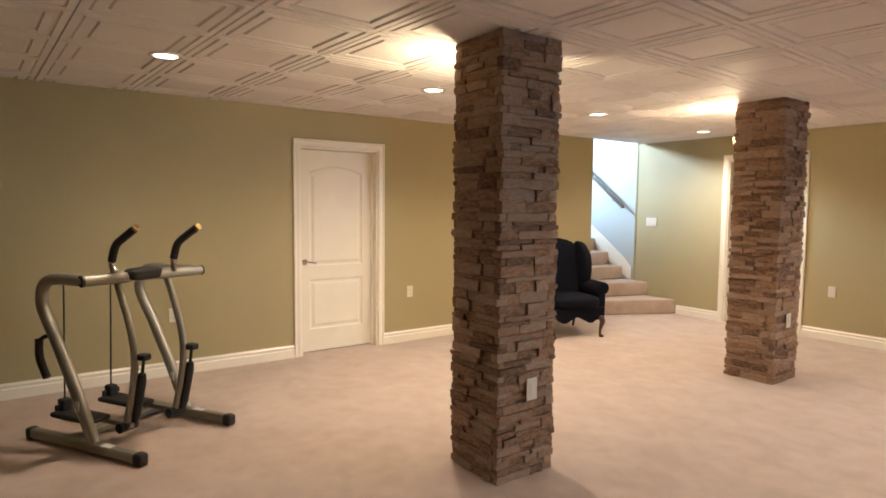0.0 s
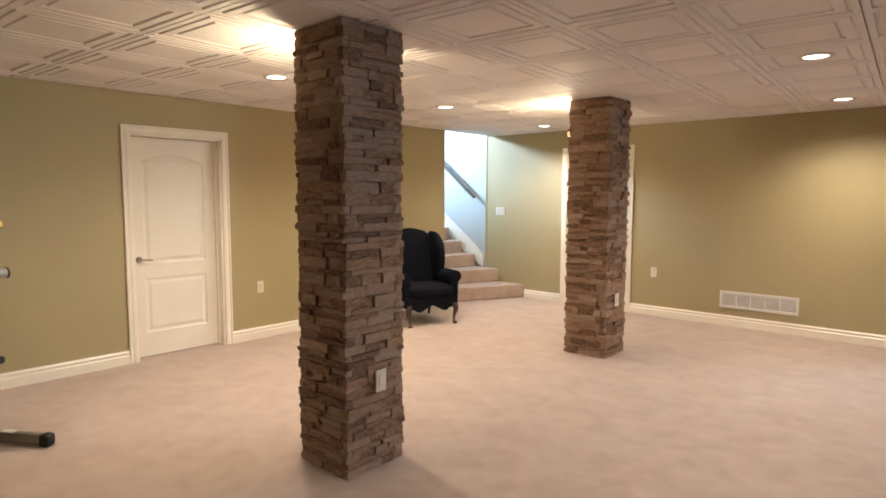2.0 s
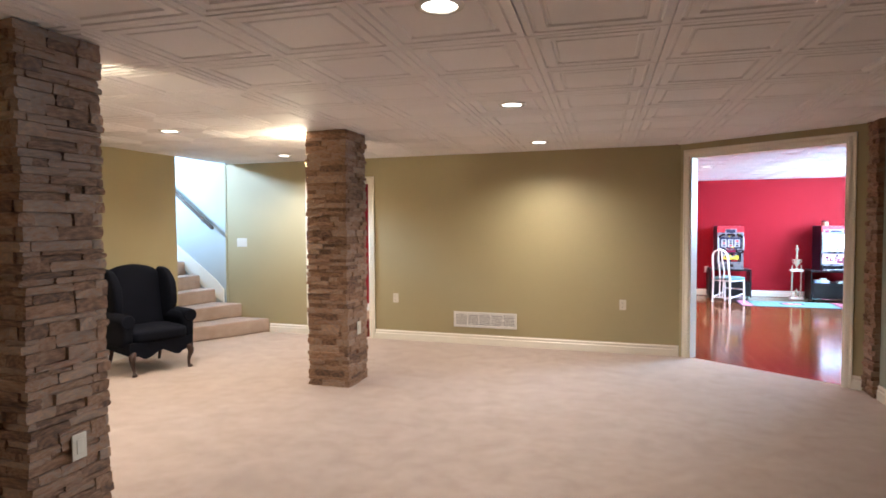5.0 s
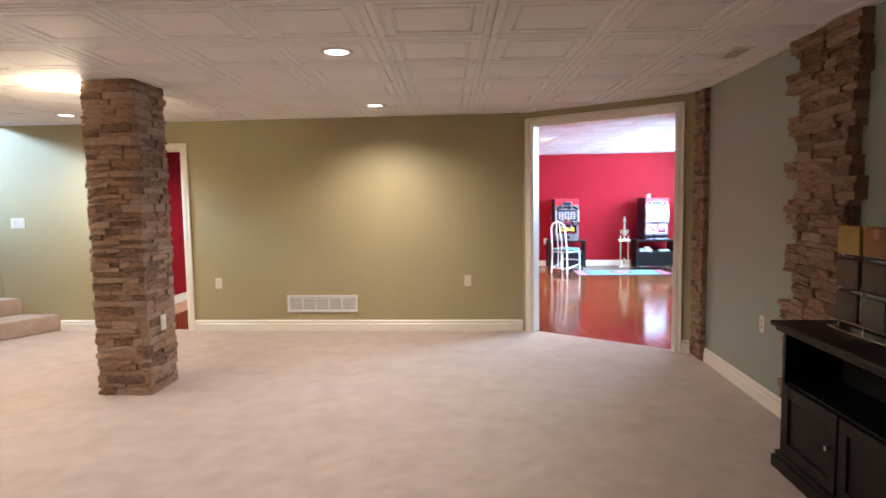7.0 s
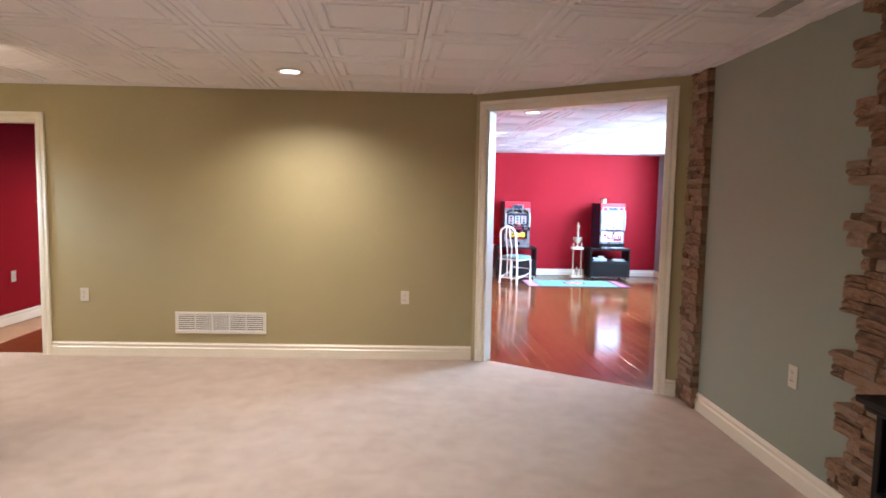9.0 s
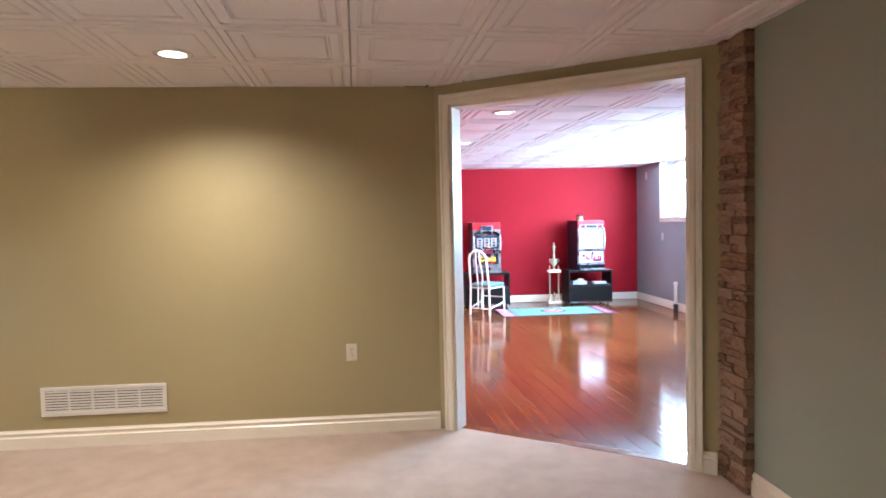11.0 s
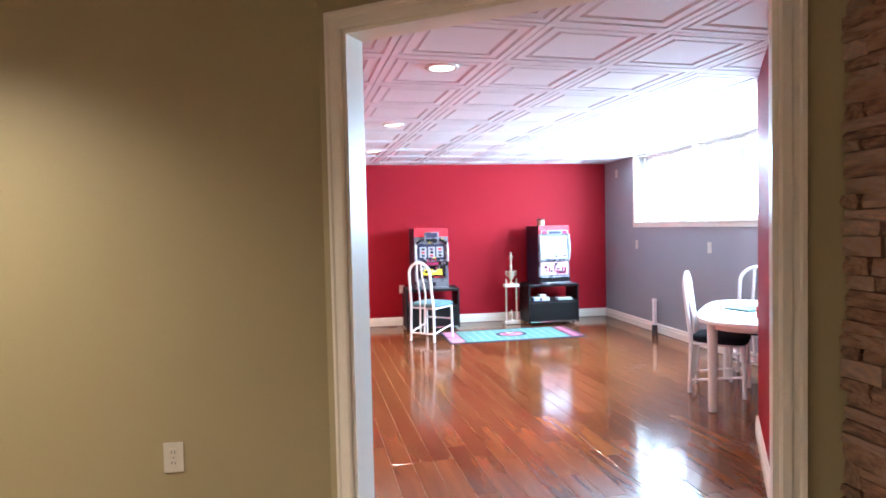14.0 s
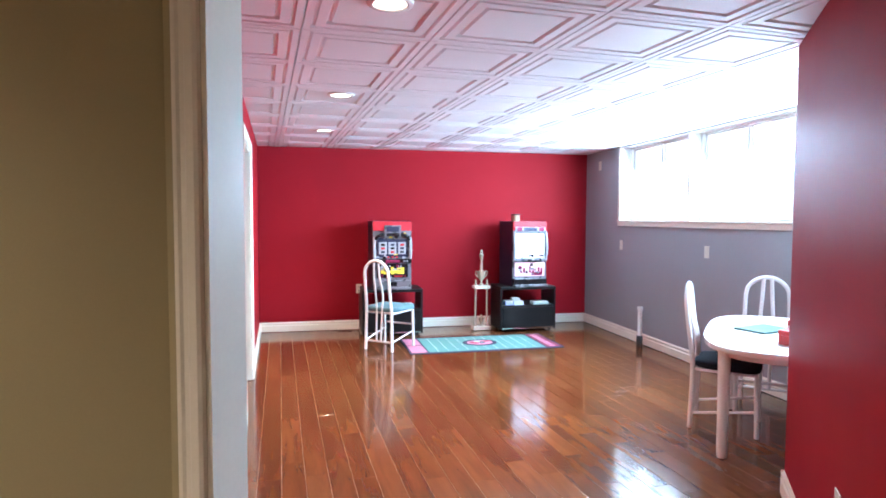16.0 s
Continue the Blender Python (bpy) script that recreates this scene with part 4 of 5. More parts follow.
for y in (0.19, 0.50):
    o = bar_x(y) - 0.565
    h = 0.0 if y < 0.3 else 0.15
    lever = part("lever", tube(bend([(0.535 + o, y, 0.96), (0.625 + o, y, 0.715), (0.66 + o, y, 0.525), (0.635 + o, y, 0.31), (0.57 + o, y, 0.09)], 6), 0.021, 12), "steel", gym, "curved steel swing arm", True)
    part("collar", tube([(0.54 + o, y - 0.04, 0.985), (0.54 + o, y + 0.04, 0.985)], 0.037, 16), "steel", lever, smooth=True)
    post = part("handle_post", tube(bend([(0.52 + o + h * 0.5, y, 1.0), (0.49 + h, y, 1.06), (0.495 + h, y, 1.10)], 4), 0.018, 12), "chrome", lever, "chrome handle stem", True)
    part("grip", tube(bend([(0.492 + h, y, 1.08), (0.528 + h, y, 1.17), (0.60 + h, y, 1.222), (0.69 + h, y, 1.275)], 6), 0.023, 14), "rubber", lever, "black foam hand grip", True)
    part("grip_cap", tube([(0.688 + h, y, 1.274), (0.705 + h, y, 1.284)], 0.021, 14), "brass", lever, "worn brass-coloured grip end")
    part("shock", tube([(0.70 + o, y + 0.03, 0.52), (0.685 + o, y + 0.03, 0.43), (0.683 + o, y + 0.03, 0.42), (0.675 + o, y + 0.03, 0.37), (0.625 + o, y + 0.03, 0.17), (0.61 + o, y + 0.03, 0.12)], [0.009, 0.009, 0.022, 0.027, 0.025, 0.016], 12), "rubber", gym, "black hydraulic damper", True)
    part("shock_knob", cushion(0.665 + o, 0.735 + o, y + 0.0, y + 0.06, 0.505, 0.545), "rubber", gym, smooth=True)
    pedal = part("pedal", box(0.10, 0.45, y - 0.15, y - 0.005, 0.13, 0.16, 0.012), "rubber", gym, "black textured foot pedal")
    part("pedal_rim", box(0.12, 0.135, y - 0.13, y - 0.01, 0.165, 0.20, 0.005), "rubber", pedal)
    part("heel_block", box(0.10, 0.16, y - 0.10, y - 0.04, 0.15, 0.23, 0.012), "rubber", pedal)
    part("pedal_arm", box(0.30, 0.62, y - 0.015, y + 0.015, 0.095, 0.125, 0.006), "steel", gym)
    part("pivot", tube([(0.575 + o, y - 0.05, 0.10), (0.575 + o, y + 0.06, 0.10)], 0.03, 14), "rubber", gym, "black pivot hub", True)
    part("cable", tube([(0.16, y - 0.07, 0.94), (0.13, y - 0.07, 0.22)], 0.005, 8), "rubber", gym, "thin black cable")
part("cross_tube", box(0.30, 0.35, 0.028, GY - 0.028, 0.022, 0.062, 0.008), "steel", gym)
part("grip_bracket", tube([(0.152, -0.032, 0.62), (0.19, -0.02, 0.645), (0.245, -0.004, 0.65)], 0.012, 10), "rubber", gym, "short black bracket", True)
part("grip_bracket", tube([(0.202, GY + 0.045, 0.65), (0.22, GY + 0.03, 0.655), (0.245, GY + 0.004, 0.65)], 0.012, 10), "rubber", gym, "short black bracket", True)
part("hanging_grip", tube(bend([(0.15, -0.03, 0.63), (0.165, -0.04, 0.52), (0.225, -0.04, 0.41)], 5), 0.022, 12), "rubber", gym, "black foam pad", True)
part("hanging_grip", tube(bend([(0.20, GY + 0.045, 0.66), (0.22, GY + 0.05, 0.55), (0.27, GY + 0.05, 0.45)], 5), 0.022, 12), "rubber", gym, "black foam pad", True)


# ---- media cabinet with glass panel ----
cab = thing("media_cabinet", pose(2.30, 3.35, 0), "black wooden cabinet with moulded top against the wall", "cabinet")
CX, CL, CH = 0.285, 1.52, 0.76
part("body", box(0.012, CX, 0.02, CL - 0.02, 0.09, 0.46, 0.004), "blackwood", cab)
part("side_panel", box(0.0, CX, 0.0, 0.03, 0.09, CH - 0.05, 0.004), "blackwood", cab)
part("side_panel", box(0.0, CX, CL - 0.03, CL, 0.09, CH - 0.05, 0.004), "blackwood", cab)
# back of the open compartment, near-black to carry its shade
part("back_panel", box(CX - 0.01, CX, 0.03, CL - 0.03, 0.46, CH - 0.05), "slot", cab)
plinth = box(-0.03, CX, -0.03, CL + 0.03, 0.0, 0.06, 0.004)
box(-0.018, CX, -0.018, CL + 0.018, 0.058, 0.09, 0.008, plinth)
part("plinth", plinth, "blackwood", cab)
topb = box(-0.045, CX, -0.045, CL + 0.045, CH - 0.025, CH, 0.006)
box(-0.028, CX, -0.028, CL + 0.028, CH - 0.05, CH - 0.022, 0.01, topb)
part("top", topb, "blackwood", cab)
for k in range(3):
    a, b = 0.04 + k * 0.485, 0.04 + k * 0.485 + 0.47
    d = part("door", box(-0.006, 0.014, a, b, 0.10, 0.455, 0.004), "blackwood", cab)
    fr = box(-0.016, -0.005, a, a + 0.06, 0.10, 0.455, 0.003)
    box(-0.016, -0.005, b - 0.06, b, 0.10, 0.455, 0.003, fr)
    box(-0.016, -0.005, a + 0.06, b - 0.06, 0.10, 0.16, 0.003, fr)
    box(-0.016, -0.005, a + 0.06, b - 0.06, 0.395, 0.455, 0.003, fr)
    part("door_frame", fr, "blackwood", d)
    part("knob", moved(lathe([(0.006, 0), (0.006, 0.012), (0.014, 0.018), (0.012, 0.028)], 14), pose(-0.016, a + 0.03, 0.30, 0, -90)), "chrome", d, "small metal knob", True)
screen = thing("glass_candle_screen", pose(2.47, 4.72, CH, 0, 0, 0), "metal grid screen of amber and dark glass squares", "candle screen")
tones = [(0.30, 0.18, 0.03), (0.20, 0.06, 0.015), (0.05, 0.012, 0.012), (0.025, 0.015, 0.012), (0.03, 0.018, 0.014), (0.05, 0.04, 0.03)]
for i, t in enumerate(tones):
    M["glass%d" % i] = vary("tinted_glass_%d" % i, t, 0.25, 0.25, 9, 40, 0.1)
order = [(0, 2, 4), (1, 3, 5), (0, 2, 3)]
for c in range(3):
    for r in range(3):
        yy, zz = -0.19 * c, 0.36 - 0.155 * r
        part("glass_square", box(-0.008, 0.008, yy - 0.165, yy, zz, zz + 0.135, 0.006), "glass%d" % order[c][r], screen, "tinted glass square")
for c in range(4):
    part("upright_rod", tube([(0.016, 0.012 - 0.19 * c, 0.0), (0.016, 0.012 - 0.19 * c, 0.50)], 0.005, 8), "chrome", screen)
for r in range(3):
    part("cross_rod", tube([(0.016, 0.02, 0.045 + 0.155 * r), (0.016, -0.57, 0.045 + 0.155 * r)], 0.005, 8), "chrome", screen)
part("foot_bar", box(-0.03, 0.05, -0.58, 0.03, 0.0, 0.012, 0.003), "chrome", screen)


# ---- game room ----
def plain(name, colour, rough=0.4, **more):
    """A material of one paint or print colour, with slight wear."""
    if name not in M:
        M[name] = vary(name, colour, rough, 0.08, 9, 120, 0.02, **more)
    return name


def bent_chair(m, seat_mat, label):
    """A white tubular dining chair with an arched back of bent bars; local +y is its front."""
    c = thing("dining_chair", m, label, "chair", "white dining chairs")
    hw = 0.155
    arch = [(-hw - 0.015, -0.20, 0.0), (-hw - 0.005, -0.19, 0.40), (-hw, -0.205, 0.55), (-hw + 0.005, -0.235, 0.80)]
    arch += [(-(hw - 0.005) * math.cos(a), -0.24 - 0.006 * math.sin(a), 0.82 + 0.145 * math.sin(a)) for a in [math.pi * k / 8 for k in range(1, 8)]]
    arch += [(-x, y, z) for x, y, z in arch[3::-1]]
    part("back_frame", tube(bend(arch, 4), 0.0165, 12), "white", c, "bent white back hoop running down into the legs", True)
    for x in (-0.035, 0.035):
        part("spindle", tube(bend([(x * 0.8, -0.197, 0.105), (x * 0.9, -0.192, 0.25), (x, -0.18, 0.45), (x * 1.3, -0.185, 0.60), (x * 1.0, -0.232, 0.80), (x * 0.8, -0.242, 0.955)], 5), 0.011, 8, flat=1.6), "white", c, smooth=True)
    seat = cushion(-0.205, 0.205, -0.19, 0.225, 0.41, 0.475, puff=0.25)
    for v in seat.verts:
        v.co.x *= 1.0 + 0.12 * (v.co.y / 0.2)
    part("seat", seat, seat_mat, c, "upholstered seat pad", True)
    part("seat_frame", box(-0.185, 0.185, -0.175, 0.205, 0.395, 0.415, 0.006), "white", c)
    for s in (-1, 1):
        part("leg", tube([(s * 0.185, 0.195, 0.41), (s * 0.19, 0.205, 0.0)], 0.016, 12), "white", c, smooth=True)
        part("stretcher", tube([(s * 0.168, -0.198, 0.10), (s * 0.19, 0.20, 0.17)], 0.010, 8), "white", c, smooth=True)
    part("stretcher", tube([(-0.168, -0.199, 0.10), (0.168, -0.199, 0.10)], 0.010, 8), "white", c, smooth=True)
    part("stretcher", tube([(-0.19, 0.20, 0.24), (0.19, 0.20, 0.24)], 0.010, 8), "white", c, smooth=True)
    return c


bent_chair(pose(2.285, 13.05, 0, 0, 0, -40), "teal", "white bent-tube dining chair with a grey-teal seat")
bent_chair(pose(4.27, 10.15, 0, 0, 0, 229), "navy", "white bent-tube dining chair with a black seat")
bent_chair(pose(4.80, 10.40, 0, 0, 0, 140), "navy", "white bent-tube dining chair tucked in with black seat")

TH = 0.685
table = thing("dining_table", pose(4.44, 9.87, 0, 0, 0, 50.2), "white oval-ended dining table on round legs", "table")
outl = []
for k in range(48):
    a = 2 * math.pi * k / 48
    c, s = math.cos(a), math.sin(a)
    outl.append((0.72 * math.copysign(abs(c) ** (2 / 3.2), c), 0.43 * math.copysign(abs(s) ** (2 / 3.2), s)))
part("tabletop", prism(outl, TH - 0.03, TH, bevel=0.008), "white", table, smooth=True)
part("apron", prism([(x * 0.88, y * 0.84) for x, y in outl], TH - 0.075, TH - 0.0305), "white", table, "pale apron under the top")
for x in (-0.52, 0.52):
    for y in (-0.29, 0.29):
        part("leg", tube([(x, y, TH - 0.03), (x, y, 0.012), (x, y, 0.0)], [0.036, 0.031, 0.028], 16), "white", table, smooth=True)
book = thing("folder", pose(4.42, 9.98, TH, 0, 0, 15), "dark green closed folder lying on the table", "folder")
part("cover", box(-0.15, 0.15, -0.11, 0.11, 0, 0.014, 0.003), plain("folder_green", (0.05, 0.12, 0.10)), book)
rb = thing("game_box", pose(4.26, 9.55, TH, 0, 0, 20), "small red cardboard game box on the table", "box")
part("box_base", box(-0.07, 0.07, -0.05, 0.05, 0, 0.055, 0.002), plain("box_red", (0.45, 0.03, 0.03)), rb)
part("lid", box(-0.072, 0.072, -0.052, 0.052, 0.056, 0.085, 0.002), "box_red", rb)
rb = thing("card_deck", pose(4.33, 9.62, TH + 0.0, 0, 0, 35), "small red and white card box on the table", "box")
part("sleeve", box(-0.045, 0.045, -0.03, 0.03, 0, 0.13, 0.002), "box_red", rb)
part("label_band", box(-0.046, 0.046, -0.031, 0.031, 0.07, 0.10), plain("print_white", (0.5, 0.49, 0.47)), rb)


def stand(m, label):
    """A black open-shelf cart; local -y is its front."""
    s = thing("black_stand", m, label, "stand", "black stands")
    w, d, h = 0.70, 0.44, 0.565
    part("top", box(-w / 2 - 0.012, w / 2 + 0.012, -d / 2 - 0.01, d / 2, h - 0.035, h, 0.006), "blackwood", s)
    for sx in (-1, 1):
        part("side_panel", box(sx * w / 2 - 0.012, sx * w / 2 + 0.012, -d / 2, d / 2, 0.03, h - 0.036, 0.003), "blackwood", s)
    part("shelf", box(-w / 2 + 0.013, w / 2 - 0.013, -d / 2 + 0.01, d / 2, 0.31, 0.335, 0.002), "blackwood", s)
    part("bottom", box(-w / 2 + 0.013, w / 2 - 0.013, -d / 2 + 0.01, d / 2, 0.035, 0.055, 0.002), "blackwood", s)
    part("flap_door", box(-w / 2 + 0.014, w / 2 - 0.014, -d / 2 - 0.004, -d / 2 + 0.012, 0.06, 0.31, 0.004), "blackwood", s, "flat black front flap")
    part("rail", box(-w / 2 + 0.013, w / 2 - 0.013, -d / 2 + 0.001, -d / 2 + 0.02, 0.036, 0.052), "chrome", s, "thin metal edge strip")
    for sx in (-1, 1):
        for sy in (-1, 1):
            part("caster", tube([(sx * 0.30 - 0.012, sy * 0.17, 0.018), (sx * 0.30 + 0.012, sy * 0.17, 0.018)], 0.018, 12), "rubber", s)
    return s


S1 = pose(2.40, 13.84, 0)
S2 = pose(4.10, 13.84, 0)
stand(S1, "black open-shelf stand under a slot machine")
stand(S2, "black open-shelf stand holding small boxes")
ST = 0.565

# goods on the shelves
for x, y, w, h, col, nm, lab in ((3.86, 13.70, 0.10, 0.04, (0.35, 0.42, 0.75), "print_blue", "small blue and white box on the shelf"),
                                 (3.98, 13.69, 0.12, 0.035, (0.55, 0.58, 0.72), "print_pale", "small pale blue box on the shelf"),
                                 (4.27, 13.70, 0.20, 0.022, (0.42, 0.52, 0.48), "print_green", "flat grey-green box on the shelf"),
                                 (2.53, 13.68, 0.22, 0.04, (0.62, 0.62, 0.55), "print_cream", "flat cream box on the shelf")):
    b = thing("carton", pose(x, y, 0.3355), lab, "box")
    part("carton_body", box(-w / 2, w / 2, -0.06, 0.06, 0, h, 0.002), plain(nm, col), b)
    part("carton_lid", box(-w / 2 - 0.001, w / 2 + 0.001, -0.061, 0.061, h + 0.0005, h + 0.014, 0.002), "print_white", b)
b = thing("carton", pose(3.95, 13.70, 0.3355 + 0.05), "small white carton stacked on others", "box")
part("carton_body", box(-0.05, 0.05, -0.04, 0.04, 0, 0.035, 0.002), "print_white", b)

plain("cabinet_navy", (0.012, 0.012, 0.03), 0.35)
plain("panel_red", (0.50, 0.03, 0.04), 0.2)
plain("panel_black", (0.012, 0.010, 0.012), 0.2)
plain("panel_yellow", (0.72, 0.52, 0.04), 0.3)
plain("panel_pink", (0.75, 0.35, 0.42), 0.3)
plain("panel_violet", (0.032, 0.032, 0.060), 0.25)
plain("panel_maroon", (0.22, 0.02, 0.06), 0.25)
plain("silver", (0.22, 0.215, 0.23), 0.28, metal=0.6)
plain("reel_white", (0.32, 0.325, 0.34), 0.3)
M["lit_white"] = glow("lit_display", (0.86, 0.90, 1.0), 0.6)
M["lit_pink"] = glow("lit_belly", (0.95, 0.55, 0.60), 0.2)


def slot_machine(m, lit, label):
    """A table-top slot machine; local -y is its front."""
    s = thing("slot_machine", m, label, "slot machine", "slot machines")
    W, D, Hh = 0.235, 0.21, 0.815
    cab = box(-W, W, -D + 0.03, D, 0.0, Hh, 0.006)
    part("cabinet_shell", cab, "cabinet_navy", s, "dark cabinet shell")
    f = -D + 0.03

    def front(name, x0, x1, z0, z1, d0, d1, mat, parent=s, label="", bev=0.004):
        return part(name, box(x0, x1, f - d1, f - d0, z0, z1, bev), mat, parent, label)

    front("head_panel", -W + 0.004, W - 0.004, 0.70, Hh - 0.004, 0.0, 0.03, "panel_red", label="glossy red head panel")
    front("door_frame", -W + 0.004, W - 0.004, 0.10, 0.70, 0.0, 0.02, "silver", label="silver front door frame")
    if lit:
        front("head_band", -W + 0.03, W - 0.03, 0.69, 0.745, 0.03, 0.042, "reel_white")
        for x in (-0.15, 0.15):
            front("speaker", x - 0.035, x + 0.035, 0.695, 0.74, 0.042, 0.048, "panel_maroon")
        front("sign", -0.09, 0.09, 0.70, 0.735, 0.042, 0.047, "panel_violet")
        disp = front("display", -W + 0.035, W - 0.035, 0.36, 0.66, 0.02, 0.032, "lit_white", label="bright lit reel display")
        for x in (-W + 0.02, W - 0.02):
            part("side_tube", tube(bend([(x, f - 0.03, 0.33), (x * 1.02, f - 0.055, 0.50), (x, f - 0.03, 0.685)], 5), 0.018, 12), "reel_white", s, "white side light", True)
        front("button_strip", -W + 0.03, W - 0.03, 0.315, 0.355, 0.02, 0.06, "silver")
        for k, (x, w) in enumerate(((-0.12, 0.03), (-0.02, 0.05), (0.06, 0.03), (0.13, 0.03))):
            front("button", x - w / 2, x + w / 2, 0.325, 0.348, 0.06, 0.068, "panel_black" if k % 2 else "panel_violet")
        belly = front("belly_panel", -W + 0.03, W - 0.03, 0.13, 0.305, 0.02, 0.03, "lit_pink", label="lit pink belly panel")
        for k in range(9):
            x = -0.16 + k * 0.04
            h = 0.03 + 0.03 * abs(math.sin(k * 1.9))
            front("belly_print", x - 0.014, x + 0.014, 0.19 - h * 0.3, 0.19 + h, 0.03, 0.033, "panel_maroon" if k % 3 else "print_white", belly, bev=0.002)
        front("belly_print", 0.02, 0.17, 0.14, 0.185, 0.03, 0.034, "panel_maroon", belly)
    else:
        crest = front("crest", -0.10, 0.10, 0.625, 0.765, 0.03, 0.055, "silver", label="arched silver crest")
        front("crest_inset", -0.075, 0.075, 0.69, 0.75, 0.055, 0.06, "panel_violet", crest)
        front("crest_inset", -0.075, 0.075, 0.635, 0.672, 0.055, 0.06, "panel_black", crest)
        for x in (-1, 1):
            part("crest_wing", tube(bend([(x * 0.10, f - 0.04, 0.66), (x * 0.16, f - 0.05, 0.645), (x * 0.21, f - 0.035, 0.60)], 5), 0.016, 10), "panel_black", s, smooth=True)
            part("side_tube", tube(bend([(x * (W - 0.02), f - 0.03, 0.34), (x * (W - 0.016), f - 0.05, 0.47), (x * (W - 0.02), f - 0.03, 0.62)], 5), 0.017, 12), "reel_white", s, "white side light", True)
        win = front("reel_window", -0.185, 0.185, 0.385, 0.60, 0.02, 0.028, "panel_violet", label="reel window")
        for k in range(3):
            x = -0.115 + k * 0.115
            r = front("reel", x - 0.048, x + 0.048, 0.42, 0.565, 0.028, 0.036, "reel_white", win)
            for q in range(3):
                front("reel_symbol", x - 0.022, x + 0.022, 0.435 + q * 0.043, 0.46 + q * 0.043, 0.036, 0.038, ("panel_violet", "panel_red", "panel_black")[(q + k) % 3], win, bev=0.0)
        front("button_strip", -W + 0.01, W - 0.01, 0.315, 0.365, 0.02, 0.065, "panel_black")
        front("button", -0.085, 0.085, 0.322, 0.356, 0.065, 0.072, "panel_maroon")
        for x in (-0.17, -0.135, 0.135, 0.17):
            front("button", x - 0.013, x + 0.013, 0.328, 0.352, 0.065, 0.073, "silver")
        for x in (-0.05, 0.0, 0.05):
            front("reel_button", x - 0.012, x + 0.012, 0.378, 0.395, 0.028, 0.045, "panel_red")
        belly = front("belly_panel", -0.19, 0.19, 0.14, 0.305, 0.02, 0.028, "panel_black", label="black belly panel with yellow print")
        for k in range(7):
            x = -0.12 + k * 0.04
            h = 0.02 + 0.03 * abs(math.sin(k * 1.3 + 0.6))
            front("belly_print", x - 0.022, x + 0.022, 0.215 - h * 0.7, 0.215 + h, 0.028, 0.031, "panel_yellow", belly, bev=0.002)
        front("belly_print", -0.17, -0.06, 0.15, 0.17, 0.028, 0.031, "panel_violet", belly)
        front("belly_print", 0.02, 0.16, 0.15, 0.165, 0.028, 0.031, "panel_red", belly)
    chips = random.Random(7 if lit else 3)
    tones = ("panel_black", "panel_violet", "silver", "panel_maroon", "reel_white", "panel_black", "panel_yellow" if not lit else "panel_pink")
    zones = ((0.145, 0.30, 0.16, 18), (0.60, 0.69, 0.20, 10), (0.37, 0.42, 0.19, 8)) if not lit else ((0.15, 0.29, 0.17, 14), (0.365, 0.40, 0.17, 9))
    for z0, z1, hw, count in zones:
        for k in range(count):
            x, z = chips.uniform(-hw, hw), chips.uniform(z0, z1)
            w, h = chips.uniform(0.008, 0.03), chips.uniform(0.005, 0.016)
            front("print_chip", x - w, x + w, z - h, z + h, 0.030, 0.0345 + 0.0012 * k / count + (0.02 if z1 > 0.68 else 0), chips.choice(tones), bev=0.0)
    tray = front("coin_tray", -W + 0.01, W - 0.01, 0.0, 0.105, 0.0, 0.05, "silver" if not lit else "panel_black", label="coin tray")
    front("tray_mouth", -0.05, 0.05, 0.04, 0.09, 0.05, 0.056, "panel_black", tray)
    front("tray_lip", -W + 0.02, W - 0.02, 0.0, 0.03, 0.05, 0.085, "silver", tray)
    front("tray_trim", -W + 0.02, W - 0.02, 0.095, 0.107, 0.05, 0.06, "silver", tray)
    return s


slot_machine(pose(2.385, 13.85, ST, 0, 0, 3), False, "silver slot machine with red head on a black stand")
slot_machine(pose(4.10, 13.85, ST, 0, 0, 6), True, "slot machine with a brightly lit white display")
can = thing("tin_can", pose(4.0, 13.85, ST + 0.815), "small copper-coloured tin on the slot machine", "tin")
part("tin_body", lathe([(0.055, 0.0), (0.055, 0.075)], 24), plain("tin_copper", (0.45, 0.27, 0.17), 0.35, metal=0.3), can, smooth=True)
part("tin_lid", lathe([(0.058, 0.0755), (0.058, 0.09), (0.05, 0.094)], 24), "darkwood", can, smooth=True)

trophy = thing("trophy", pose(3.56, 13.88, 0), "tall gold trophy with twin columns and marble bases", "trophy")
plain("marble", (0.68, 0.60, 0.50), 0.25)
plain("gold", (0.82, 0.68, 0.52), 0.25, metal=0.6)
part("base", box(-0.115, 0.115, -0.07, 0.07, 0.0, 0.045, 0.006), "marble", trophy)
part("platform", box(-0.105, 0.105, -0.06, 0.06, 0.525, 0.565, 0.006), "marble", trophy)
for sx in (-1, 1):
    part("column", lathe([(0.02, 0.0455), (0.02, 0.06), (0.013, 0.07), (0.013, 0.50), (0.02, 0.51), (0.02, 0.5245)], 16), "gold", trophy, smooth=True).location = (sx * 0.075, 0, 0)
    part("finial", lathe([(0.015, 0.5655), (0.018, 0.58), (0.008, 0.60), (0.012, 0.62), (0.003, 0.645)], 14), "gold", trophy, smooth=True).location = (sx * 0.075, 0, 0)
part("low_cup", lathe([(0.03, 0.0455), (0.01, 0.07), (0.03, 0.12), (0.032, 0.15), (0.012, 0.17), (0.005, 0.20)], 18), "gold", trophy, smooth=True)
